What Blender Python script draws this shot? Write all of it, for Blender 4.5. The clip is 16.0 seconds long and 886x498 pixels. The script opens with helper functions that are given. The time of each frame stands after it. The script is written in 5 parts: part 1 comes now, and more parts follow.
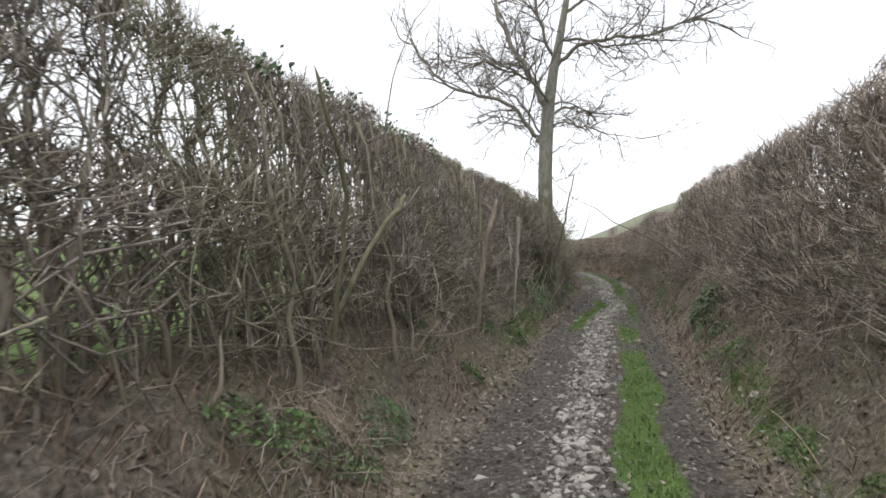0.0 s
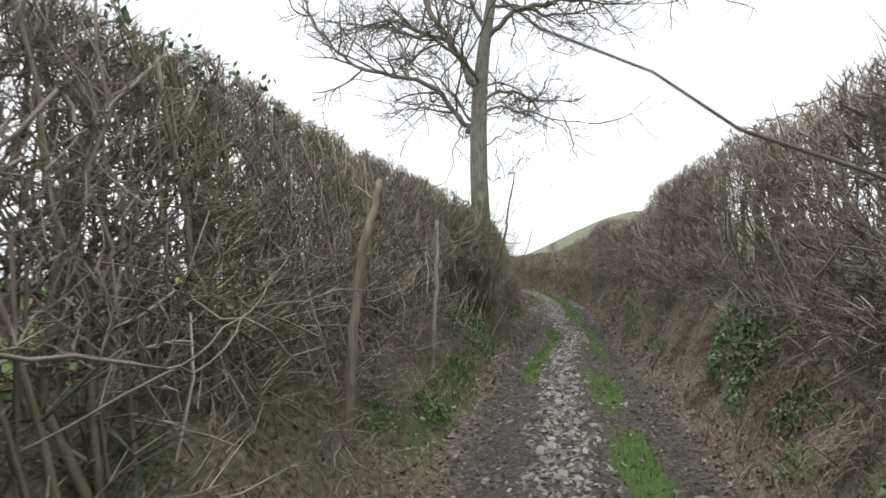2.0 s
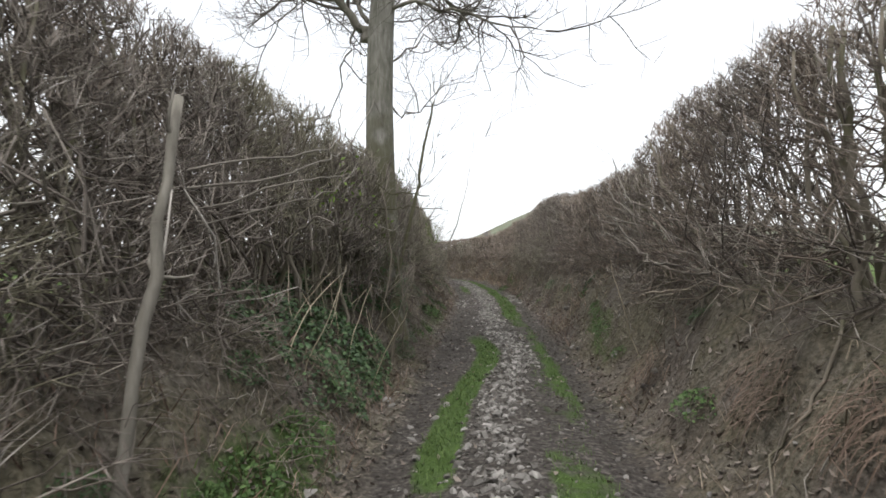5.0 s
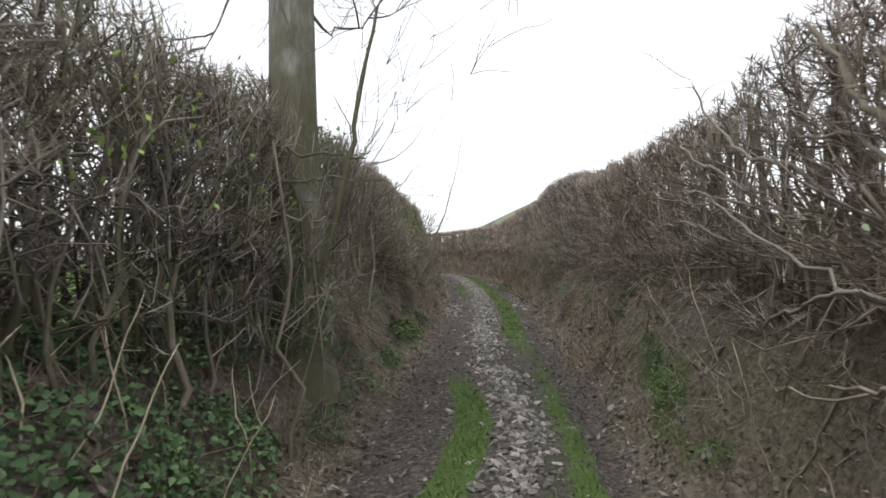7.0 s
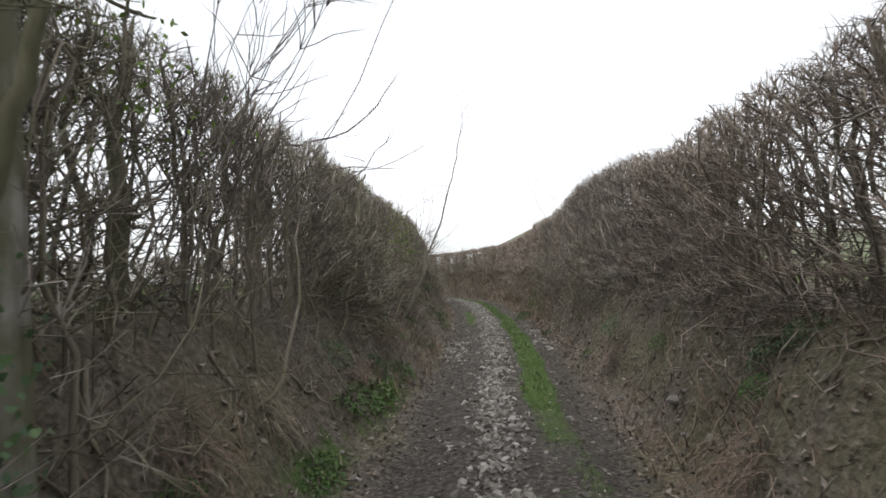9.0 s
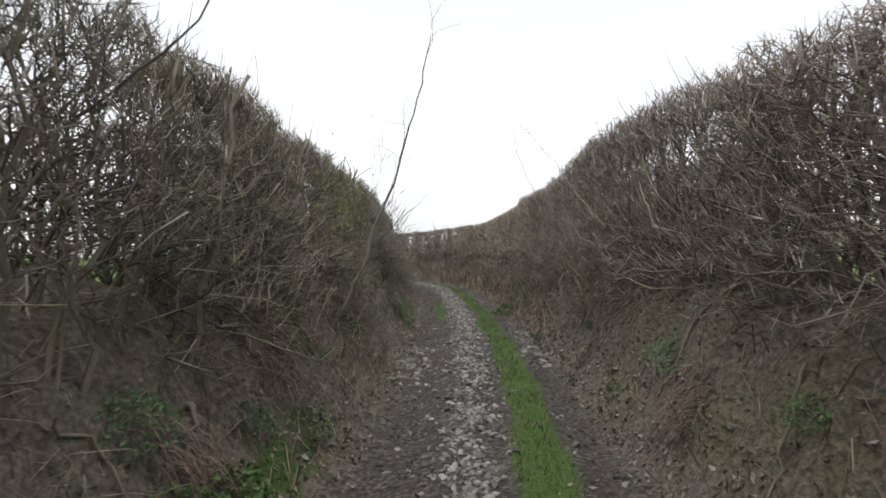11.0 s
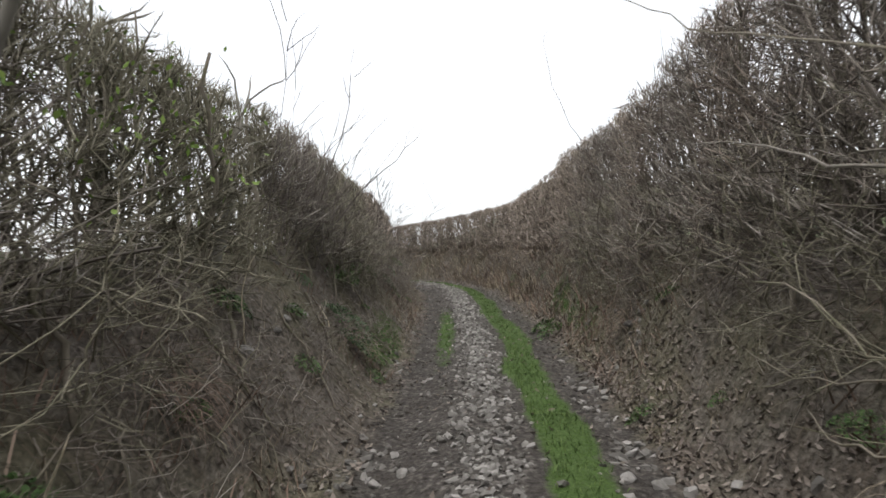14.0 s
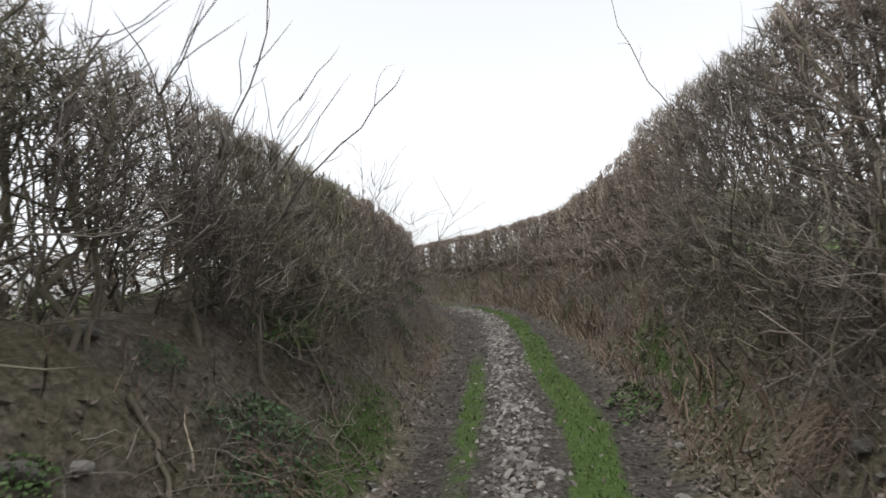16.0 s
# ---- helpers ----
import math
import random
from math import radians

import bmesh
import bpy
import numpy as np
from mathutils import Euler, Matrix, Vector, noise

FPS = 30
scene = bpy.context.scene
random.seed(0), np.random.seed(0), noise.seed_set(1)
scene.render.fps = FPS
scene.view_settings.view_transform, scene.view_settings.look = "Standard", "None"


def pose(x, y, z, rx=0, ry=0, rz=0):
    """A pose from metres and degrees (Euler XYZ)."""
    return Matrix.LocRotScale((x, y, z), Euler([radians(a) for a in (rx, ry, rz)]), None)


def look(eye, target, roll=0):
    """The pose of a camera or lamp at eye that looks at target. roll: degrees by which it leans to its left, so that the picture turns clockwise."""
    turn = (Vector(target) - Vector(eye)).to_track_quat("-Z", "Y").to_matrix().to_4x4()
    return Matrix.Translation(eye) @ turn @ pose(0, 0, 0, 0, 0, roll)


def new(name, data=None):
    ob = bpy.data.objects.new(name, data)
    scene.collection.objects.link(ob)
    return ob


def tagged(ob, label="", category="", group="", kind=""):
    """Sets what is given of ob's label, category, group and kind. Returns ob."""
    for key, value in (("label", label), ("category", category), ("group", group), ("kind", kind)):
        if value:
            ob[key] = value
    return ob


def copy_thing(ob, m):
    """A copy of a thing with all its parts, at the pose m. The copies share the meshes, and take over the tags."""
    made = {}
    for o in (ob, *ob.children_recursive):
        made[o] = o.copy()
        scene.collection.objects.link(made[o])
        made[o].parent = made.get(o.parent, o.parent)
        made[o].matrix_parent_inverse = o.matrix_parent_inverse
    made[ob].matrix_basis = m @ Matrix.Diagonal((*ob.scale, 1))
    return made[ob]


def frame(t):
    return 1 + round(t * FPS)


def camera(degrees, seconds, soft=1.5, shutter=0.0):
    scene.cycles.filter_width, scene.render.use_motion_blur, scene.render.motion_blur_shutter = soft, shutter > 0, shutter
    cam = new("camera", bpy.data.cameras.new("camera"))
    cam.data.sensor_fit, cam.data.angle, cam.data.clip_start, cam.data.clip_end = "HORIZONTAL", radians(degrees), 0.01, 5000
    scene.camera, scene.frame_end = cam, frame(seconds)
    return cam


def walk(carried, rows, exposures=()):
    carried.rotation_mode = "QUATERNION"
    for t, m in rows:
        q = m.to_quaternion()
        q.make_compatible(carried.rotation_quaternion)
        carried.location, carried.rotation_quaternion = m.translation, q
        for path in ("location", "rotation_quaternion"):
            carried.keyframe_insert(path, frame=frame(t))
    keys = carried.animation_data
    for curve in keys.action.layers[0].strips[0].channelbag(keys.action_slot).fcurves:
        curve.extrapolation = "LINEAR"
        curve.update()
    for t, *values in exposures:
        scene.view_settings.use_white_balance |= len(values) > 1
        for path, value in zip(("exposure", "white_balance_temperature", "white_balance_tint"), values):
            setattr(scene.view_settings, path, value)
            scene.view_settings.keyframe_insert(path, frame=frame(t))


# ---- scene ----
cam = camera(75.0, 16.0, soft=1.6, shutter=0.2)
PATH = [
    (0, (-0.075, 0.155, 1.473), (-0.64, 2.068, 1.613), 0.4),
    (0.5, (-0.171, 1.104, 1.527), (-0.696, 3.026, 1.703), -1.3),
    (1, (-0.247, 2.0, 1.611), (-0.724, 3.933, 1.8), -0.9),
    (1.5, (-0.326, 2.865, 1.665), (-0.756, 4.809, 1.859), -0.9),
    (2, (-0.36, 3.672, 1.724), (-0.731, 5.627, 1.931), -2.0),
    (2.5, (-0.432, 4.321, 1.752), (-0.75, 6.286, 1.944), -0.0),
    (3, (-0.394, 5.032, 1.814), (-0.666, 7.006, 1.984), -1.5),
    (3.5, (-0.419, 5.582, 1.85), (-0.636, 7.564, 2.0), -2.3),
    (4, (-0.437, 6.395, 1.861), (-0.597, 8.384, 2.005), -2.4),
    (4.2, (-0.438, 6.703, 1.843), (-0.583, 8.692, 1.997), -1.4),
    (6.3, (-0.204, 9.85, 2.125), (-0.36, 11.838, 2.282), -1.2),
    (6.5, (-0.195, 10.165, 2.168), (-0.359, 12.153, 2.314), -0.8),
    (7, (-0.19, 11.047, 2.207), (-0.357, 13.036, 2.332), -1.6),
    (7.5, (-0.179, 11.863, 2.242), (-0.344, 13.854, 2.348), -1.4),
    (8, (-0.199, 12.688, 2.317), (-0.356, 14.678, 2.437), -1.7),
    (8.5, (-0.209, 13.423, 2.35), (-0.398, 15.405, 2.529), -2.1),
    (9, (-0.153, 14.217, 2.4), (-0.367, 16.196, 2.601), -2.6),
    (9.5, (-0.238, 14.964, 2.477), (-0.39, 16.953, 2.629), -0.4),
    (10, (-0.216, 15.727, 2.526), (-0.36, 17.718, 2.656), -0.8),
    (10.2, (-0.209, 16.014, 2.553), (-0.357, 18.004, 2.678), -2.1),
    (12.3, (-0.329, 19.41, 2.692), (-0.448, 21.401, 2.84), 1.5),
    (12.5, (-0.33, 19.746, 2.737), (-0.454, 21.737, 2.885), 1.6),
    (13, (-0.246, 20.543, 2.773), (-0.402, 22.53, 2.934), 0.9),
    (13.5, (-0.276, 21.363, 2.817), (-0.453, 23.352, 2.931), -0.4),
    (14, (-0.275, 22.177, 2.822), (-0.487, 24.162, 2.936), -3.6),
    (14.5, (-0.25, 22.902, 2.893), (-0.527, 24.881, 2.989), -3.4),
    (15, (-0.223, 23.733, 3.004), (-0.55, 25.702, 3.124), -4.0),
    (15.5, (-0.222, 24.512, 3.051), (-0.591, 26.47, 3.224), -3.6),
    (16, (-0.33, 25.291, 3.089), (-0.691, 27.25, 3.269), -5.4),
]
walk(cam, [(t, look(eye, target, roll)) for t, eye, target, roll in PATH],
     [(0.0, 0.15), (2.5, 0.09), (3.5, 0.03), (6.5, 0.05), (8.0, 0.05), (9.0, -0.1), (10.0, -0.2), (12.5, -0.06), (13.5, -0.06), (15.0, 0.03), (16.0, -0.22)])

# ---- light ----
world = bpy.data.worlds.new("overcast_sky")
scene.world = world
world.use_nodes = True
wn = world.node_tree
sky = wn.nodes.new("ShaderNodeTexSky")
sky.sky_type, sky.sun_disc = "NISHITA", False
sky.sun_elevation, sky.sun_rotation = radians(76), radians(200)
sky.air_density, sky.dust_density, sky.ozone_density = 1.0, 4.0, 1.0
grey = wn.nodes.new("ShaderNodeHueSaturation")
grey.inputs["Saturation"].default_value = 0.15
wn.links.new(sky.outputs[0], grey.inputs["Color"])
wn.links.new(grey.outputs[0], wn.nodes["Background"].inputs["Color"])
wn.nodes["Background"].inputs["Strength"].default_value = 0.365
sun = new("sun", bpy.data.lights.new("sun", "SUN"))
sun.data.energy, sun.data.angle, sun.data.color = 0.5, radians(80), (1.0, 0.98, 0.95)
sun.matrix_world = look((-1.5, 11, 19), (0, 15, 0))

rng = random.Random(11)
npr = np.random.default_rng(11)


# ---- materials ----
def ramp(nt, fac, stops):
    node = nt.nodes.new("ShaderNodeValToRGB")
    el = node.color_ramp.elements
    while len(el) < len(stops):
        el.new(0.5)
    for e, (p, c) in zip(el, stops):
        e.position, e.color = p, (*c, 1)
    nt.links.new(fac, node.inputs[0])
    return node.outputs[0]


def noise_tex(nt, scale, detail=4.0, stretch=None, rough=0.55):
    co = nt.nodes.new("ShaderNodeTexCoord")
    out = co.outputs["Object"]
    if stretch:
        mp = nt.nodes.new("ShaderNodeMapping")
        mp.inputs["Scale"].default_value = stretch
        nt.links.new(out, mp.inputs[0])
        out = mp.outputs[0]
    n = nt.nodes.new("ShaderNodeTexNoise")
    n.inputs["Scale"].default_value = scale
    n.inputs["Detail"].default_value = detail
    n.inputs["Roughness"].default_value = rough
    nt.links.new(out, n.inputs["Vector"])
    return n.outputs["Fac"]


def mixc(nt, fac, a, b, mode="MIX"):
    m = nt.nodes.new("ShaderNodeMix")
    m.data_type, m.blend_type = "RGBA", mode
    for k, v in ((0, fac), (6, a), (7, b)):
        if isinstance(v, (int, float)):
            m.inputs[k].default_value = v
        elif isinstance(v, tuple):
            m.inputs[k].default_value = (*v, 1)
        else:
            nt.links.new(v, m.inputs[k])
    return m.outputs[2]


def bump(nt, bsdf, height, strength, distance=0.01):
    b = nt.nodes.new("ShaderNodeBump")
    b.inputs["Strength"].default_value, b.inputs["Distance"].default_value = strength, distance
    nt.links.new(height, b.inputs["Height"])
    nt.links.new(b.outputs[0], bsdf.inputs["Normal"])


def material(name, rough=0.85, spec=0.25):
    m = bpy.data.materials.new(name)
    m.use_nodes = True
    b = m.node_tree.nodes["Principled BSDF"]
    b.inputs["Roughness"].default_value = rough
    b.inputs["Specular IOR Level"].default_value = spec
    return m, m.node_tree, b


def varied(name, dark, mid, light, scale, island=True, pale=None, rough=0.85, spec=0.2, stretch=None, relief=0.4, tint=0.5):
    """Two scales of noise between three colours, and a shade of its own for each piece."""
    m, nt, b = material(name, rough, spec)
    big = noise_tex(nt, scale * 0.15, 3)
    fine = noise_tex(nt, scale, 5, stretch)
    col = ramp(nt, fine, ((0.3, dark), (0.52, mid), (0.75, light)))
    col = mixc(nt, ramp(nt, big, ((0.35, (0.0,) * 3), (0.65, (0.6,) * 3))), col, mid)
    if island:
        g = nt.nodes.new("ShaderNodeNewGeometry")
        r = g.outputs["Random Per Island"]
    else:
        r = nt.nodes.new("ShaderNodeObjectInfo").outputs["Random"]
    col = mixc(nt, tint, col, ramp(nt, r, ((0.0, dark), (0.5, mid), (1.0, light)) if pale is None else ((0.0, dark), (0.5, mid), (0.88, light), (1.0, pale))))
    nt.links.new(col, b.inputs["Base Color"])
    bump(nt, b, fine, relief)
    return m


BARK = varied("hedge_bark", (0.075, 0.064, 0.048), (0.15, 0.13, 0.102), (0.26, 0.232, 0.19), 30, stretch=(1, 1, 0.3))
TWIG = varied("hedge_twig", (0.052, 0.044, 0.036), (0.14, 0.119, 0.102), (0.245, 0.218, 0.188), 40, tint=0.85, pale=(0.37, 0.345, 0.31))
TWIG_OLIVE = varied("mossy_twig", (0.05, 0.046, 0.031), (0.134, 0.122, 0.086), (0.232, 0.213, 0.16), 40, tint=0.85, pale=(0.34, 0.32, 0.25))
# TWIG tones made lighter and warmer, to brighten far and right-hand shrubs
TAN_TWIG = varied("tan_hedge_twig", (0.07, 0.055, 0.044), (0.175, 0.143, 0.117), (0.29, 0.243, 0.203), 40, tint=0.85, pale=(0.4, 0.36, 0.315))
MOSSY = varied("mossy_bark", (0.048, 0.046, 0.026), (0.095, 0.092, 0.056), (0.165, 0.158, 0.108), 24, stretch=(1, 1, 0.3), relief=0.9, tint=0.2)
TREE_BARK = varied("ash_bark", (0.085, 0.077, 0.063), (0.17, 0.157, 0.132), (0.28, 0.262, 0.225), 22, stretch=(1, 1, 0.22), relief=0.8, tint=0.15)
TREE_TWIG = varied("ash_twig", (0.065, 0.056, 0.048), (0.115, 0.1, 0.088), (0.175, 0.155, 0.138), 25, tint=0.5)
TRUNK = varied("mossy_trunk_bark", (0.085, 0.08, 0.067), (0.195, 0.186, 0.162), (0.33, 0.318, 0.285), 22, stretch=(1, 1, 0.22), relief=1.0, tint=0.1)
DEAD = varied("dead_wood", (0.07, 0.058, 0.045), (0.17, 0.145, 0.115), (0.3, 0.26, 0.21), 26, stretch=(1, 1, 0.2), relief=0.7, tint=0.2)


def moss_over(m, colour, scale, lo, hi, foot=0.0):
    """Moss in patches over a bark."""
    nt = m.node_tree
    b = nt.nodes["Principled BSDF"]
    base = b.inputs["Base Color"].links[0].from_socket
    patch = ramp(nt, noise_tex(nt, scale, 5), ((lo, (0,) * 3), (hi, (0.85,) * 3)))
    if foot:
        # thickest on the damp foot of the trunk
        sep = nt.nodes.new("ShaderNodeSeparateXYZ")
        nt.links.new(nt.nodes.new("ShaderNodeTexCoord").outputs["Object"], sep.inputs[0])
        mr = nt.nodes.new("ShaderNodeMapRange")
        mr.inputs["From Min"].default_value, mr.inputs["From Max"].default_value = foot + 1.6, foot
        nt.links.new(sep.outputs["Z"], mr.inputs["Value"])
        patch = mixc(nt, mr.outputs["Result"], (0.0, 0.0, 0.0), patch)
    nt.links.new(mixc(nt, patch, base, colour), b.inputs["Base Color"])


moss_over(TRUNK, (0.075, 0.074, 0.037), 2.4, 0.36, 0.5, 3.6)
moss_over(BARK, (0.1, 0.1, 0.055), 5.0, 0.5, 0.66)
STONE = varied("limestone", (0.05, 0.045, 0.039), (0.142, 0.134, 0.123), (0.335, 0.32, 0.3), 22, island=True, tint=0.6, relief=0.6)
STONE_ONE = varied("limestone_piece", (0.05, 0.045, 0.039), (0.142, 0.134, 0.123), (0.335, 0.32, 0.3), 22, island=False, tint=0.6, relief=0.6)
GRASS = varied("lane_grass", (0.036, 0.064, 0.018), (0.068, 0.112, 0.03), (0.128, 0.172, 0.062), 12, tint=0.7, rough=0.6)
DRY = varied("dead_grass", (0.085, 0.068, 0.048), (0.16, 0.132, 0.096), (0.3, 0.25, 0.19), 15, tint=0.8)
PALE_TWIG = varied("pale_twig", (0.075, 0.065, 0.054), (0.15, 0.134, 0.114), (0.27, 0.248, 0.216), 30, tint=0.4)
STRAW = varied("dead_stalk", (0.2, 0.17, 0.12), (0.36, 0.31, 0.23), (0.5, 0.45, 0.35), 15, tint=0.4)
RUST = varied("dead_bracken", (0.08, 0.054, 0.041), (0.15, 0.105, 0.08), (0.25, 0.19, 0.148), 15, tint=0.8)
CLOD = varied("mud_clod", (0.023, 0.02, 0.017), (0.052, 0.045, 0.039), (0.1, 0.088, 0.077), 20, tint=0.5)
EARTH = varied("bank_earth", (0.04, 0.033, 0.026), (0.088, 0.074, 0.06), (0.17, 0.148, 0.122), 18, tint=0.6)
LITTER = varied("leaf_litter", (0.065, 0.053, 0.045), (0.13, 0.108, 0.092), (0.25, 0.217, 0.187), 15, tint=0.85)
IVY = varied("ivy_leaf", (0.018, 0.04, 0.014), (0.042, 0.083, 0.03), (0.09, 0.145, 0.058), 14, tint=0.8, rough=0.55, spec=0.3)
WEED = varied("nettle_leaf", (0.026, 0.054, 0.015), (0.052, 0.096, 0.027), (0.1, 0.15, 0.055), 14, tint=0.8, rough=0.6)
BUD = varied("young_leaf", (0.07, 0.12, 0.02), (0.13, 0.2, 0.04), (0.2, 0.28, 0.07), 14, tint=0.8, rough=0.6)


def ground_material():
    m, nt, b = material("lane_ground", 0.9, 0.2)
    at = nt.nodes.new("ShaderNodeAttribute")
    at.attribute_name = "across"
    u = at.outputs["Fac"]
    fine, mid, big = noise_tex(nt, 26, 6), noise_tex(nt, 5, 5), noise_tex(nt, 0.9, 4)
    speck = noise_tex(nt, 70, 3)
    # wobble the borders
    add = nt.nodes.new("ShaderNodeMath")
    add.operation = "MULTIPLY_ADD"
    nt.links.new(mid, add.inputs[0])
    add.inputs[1].default_value, add.inputs[2].default_value = 0.55, -0.275
    uw = nt.nodes.new("ShaderNodeMath")
    uw.operation = "ADD"
    nt.links.new(u, uw.inputs[0])
    nt.links.new(add.outputs[0], uw.inputs[1])
    mr = nt.nodes.new("ShaderNodeMapRange")
    mr.inputs["From Min"].default_value, mr.inputs["From Max"].default_value = -5.0, 5.0
    nt.links.new(uw.outputs[0], mr.inputs["Value"])
    pos = mr.outputs["Result"]

    def band(lo, hi, soft=0.012):
        k = lambda v: (v + 5.0) / 10.0
        return ramp(nt, pos, ((k(lo) - soft, (0,) * 3), (k(lo) + soft, (1,) * 3), (k(hi) - soft, (1,) * 3), (k(hi) + soft, (0,) * 3)))

    mud = ramp(nt, fine, ((0.34, (0.018, 0.0155, 0.013)), (0.52, (0.05, 0.044, 0.039)), (0.66, (0.115, 0.104, 0.093))))
    soil = ramp(nt, fine, ((0.28, (0.046, 0.039, 0.032)), (0.5, (0.092, 0.08, 0.067)), (0.62, (0.13, 0.114, 0.096)), (0.8, (0.2, 0.178, 0.15))))
    mud = mixc(nt, ramp(nt, mid, ((0.42, (0,) * 3), (0.6, (0.75,) * 3))), mud, ramp(nt, fine, ((0.3, (0.018, 0.016, 0.014)), (0.7, (0.06, 0.052, 0.044)))))
    soil = mixc(nt, ramp(nt, mid, ((0.44, (0,) * 3), (0.62, (0.6,) * 3))), soil, ramp(nt, fine, ((0.3, (0.035, 0.028, 0.021)), (0.7, (0.1, 0.078, 0.058)))))
    soil = mixc(nt, ramp(nt, big, ((0.42, (0,) * 3), (0.6, (0.45,) * 3))), soil, ramp(nt, fine, ((0.3, (0.046, 0.048, 0.022)), (0.7, (0.13, 0.121, 0.064)))))
    turf = ramp(nt, speck, ((0.3, (0.026, 0.044, 0.011)), (0.7, (0.06, 0.1, 0.024))))
    field = ramp(nt, big, ((0.3, (0.05, 0.085, 0.022)), (0.7, (0.085, 0.125, 0.038))))
    col = mixc(nt, band(-1.22, 0.72), soil, mud)
    tn = nt.nodes.new("ShaderNodeAttribute")
    tn.attribute_name = "turf"
    tm = nt.nodes.new("ShaderNodeMath")
    tm.operation = "ADD"
    nt.links.new(tn.outputs["Fac"], tm.inputs[0])
    nt.links.new(mid, tm.inputs[1])
    col = mixc(nt, ramp(nt, tm.outputs[0], ((0.74, (0,) * 3), (1.06, (1,) * 3))), col, turf)
    # far grass greyed in its base colour, standing in for distance haze
    pn = nt.nodes.new("ShaderNodeAttribute")
    pn.attribute_name = "far_haze"
    hazed_grass = ramp(nt, noise_tex(nt, 0.05, 5), ((0.35, (0.095, 0.108, 0.07)), (0.65, (0.145, 0.152, 0.108))))
    field = mixc(nt, pn.outputs["Fac"], field, hazed_grass)
    col = mixc(nt, band(-3.0, 2.6), field, col)
    nt.links.new(col, b.inputs["Base Color"])
    lump = nt.nodes.new("ShaderNodeMath")
    lump.operation = "MULTIPLY_ADD"
    nt.links.new(noise_tex(nt, 9, 4), lump.inputs[0])
    lump.inputs[1].default_value = 2.6
    nt.links.new(fine, lump.inputs[2])
    bump(nt, b, lump.outputs[0], 0.9, 0.025)
    return m


GROUND = ground_material()


# ---- lie of the land ----
def bend(y):
    """The lane runs straight, then bends gently to the left."""
    y = np.asarray(y, float)
    return -0.0045 * np.clip(y - 20.5, 0, 60) ** 2 - 0.03 * np.clip(y - 38, 0, 30) ** 2


def smooth(v):
    v = np.clip(v, 0, 1)
    return v * v * (3 - 2 * v)


def wav(x, y, k, s=0.0):
    return (np.sin(x * k + 1.3 * s + 1.7 * np.sin(y * k * 0.8 + s)) + np.sin(y * k * 1.13 + 2.1 * s + 1.3 * np.sin(x * k * 0.7 + 2 * s))) * 0.5


def stone_line(y):
    """Middle of the stony strip, across the lane."""
    return -0.35 + 0.36 * np.exp(-((np.asarray(y, float) - 15.8) / 1.9) ** 2)


def turf_at(u, y):
    """How thickly grass grows: two strips along the stones, in patches."""
    u, y = np.asarray(u, float), np.asarray(y, float)
    right = np.exp(-((u - 0.16 - 0.06 * wav(0 * y, y, 1.4, 5)) / (0.19 + 0.04 * wav(0 * y, y, 2.3, 1))) ** 4) * (0.8 + 0.2 * wav(u, y, 3.1, 4)) * np.clip(0.25 + 0.75 * (smooth((9.5 - y) / 1.5) + smooth((y - 19) / 2) + np.exp(-((y - 10.8) / 0.7) ** 2)), 0, 1)
    thin = 0.6 * np.exp(-((u - 0.38) / 0.1) ** 2) * np.exp(-((y - 15.5) / 3.0) ** 2)
    left = np.exp(-((u - stone_line(y) + 0.4) / 0.15) ** 4) * (np.exp(-((y - 15.2) / 2.3) ** 4) + np.exp(-((y - 12.2) / 0.9) ** 2) + 0.55 * np.exp(-((y - 31.5) / 3) ** 2))
    foot = 0.6 * np.exp(-((u + 1.52) / 0.2) ** 2) * np.clip(np.exp(-((y - 10) / 2.2) ** 4) + np.exp(-((y - 18.2) / 0.7) ** 2) + np.exp(-((y - 20.5) / 1.2) ** 2) + np.exp(-((y - 29.5) / 1.5) ** 2), 0, 1)
    foot = foot + 0.5 * np.exp(-((u - 1.05) / 0.16) ** 2) * np.clip(np.exp(-((y - 15.5) / 0.8) ** 2) + np.exp(-((y - 31) / 2) ** 2) + np.exp(-((y - 5.5) / 2) ** 2), 0, 1)
    return np.clip(right + thin + left + foot, 0, 1)


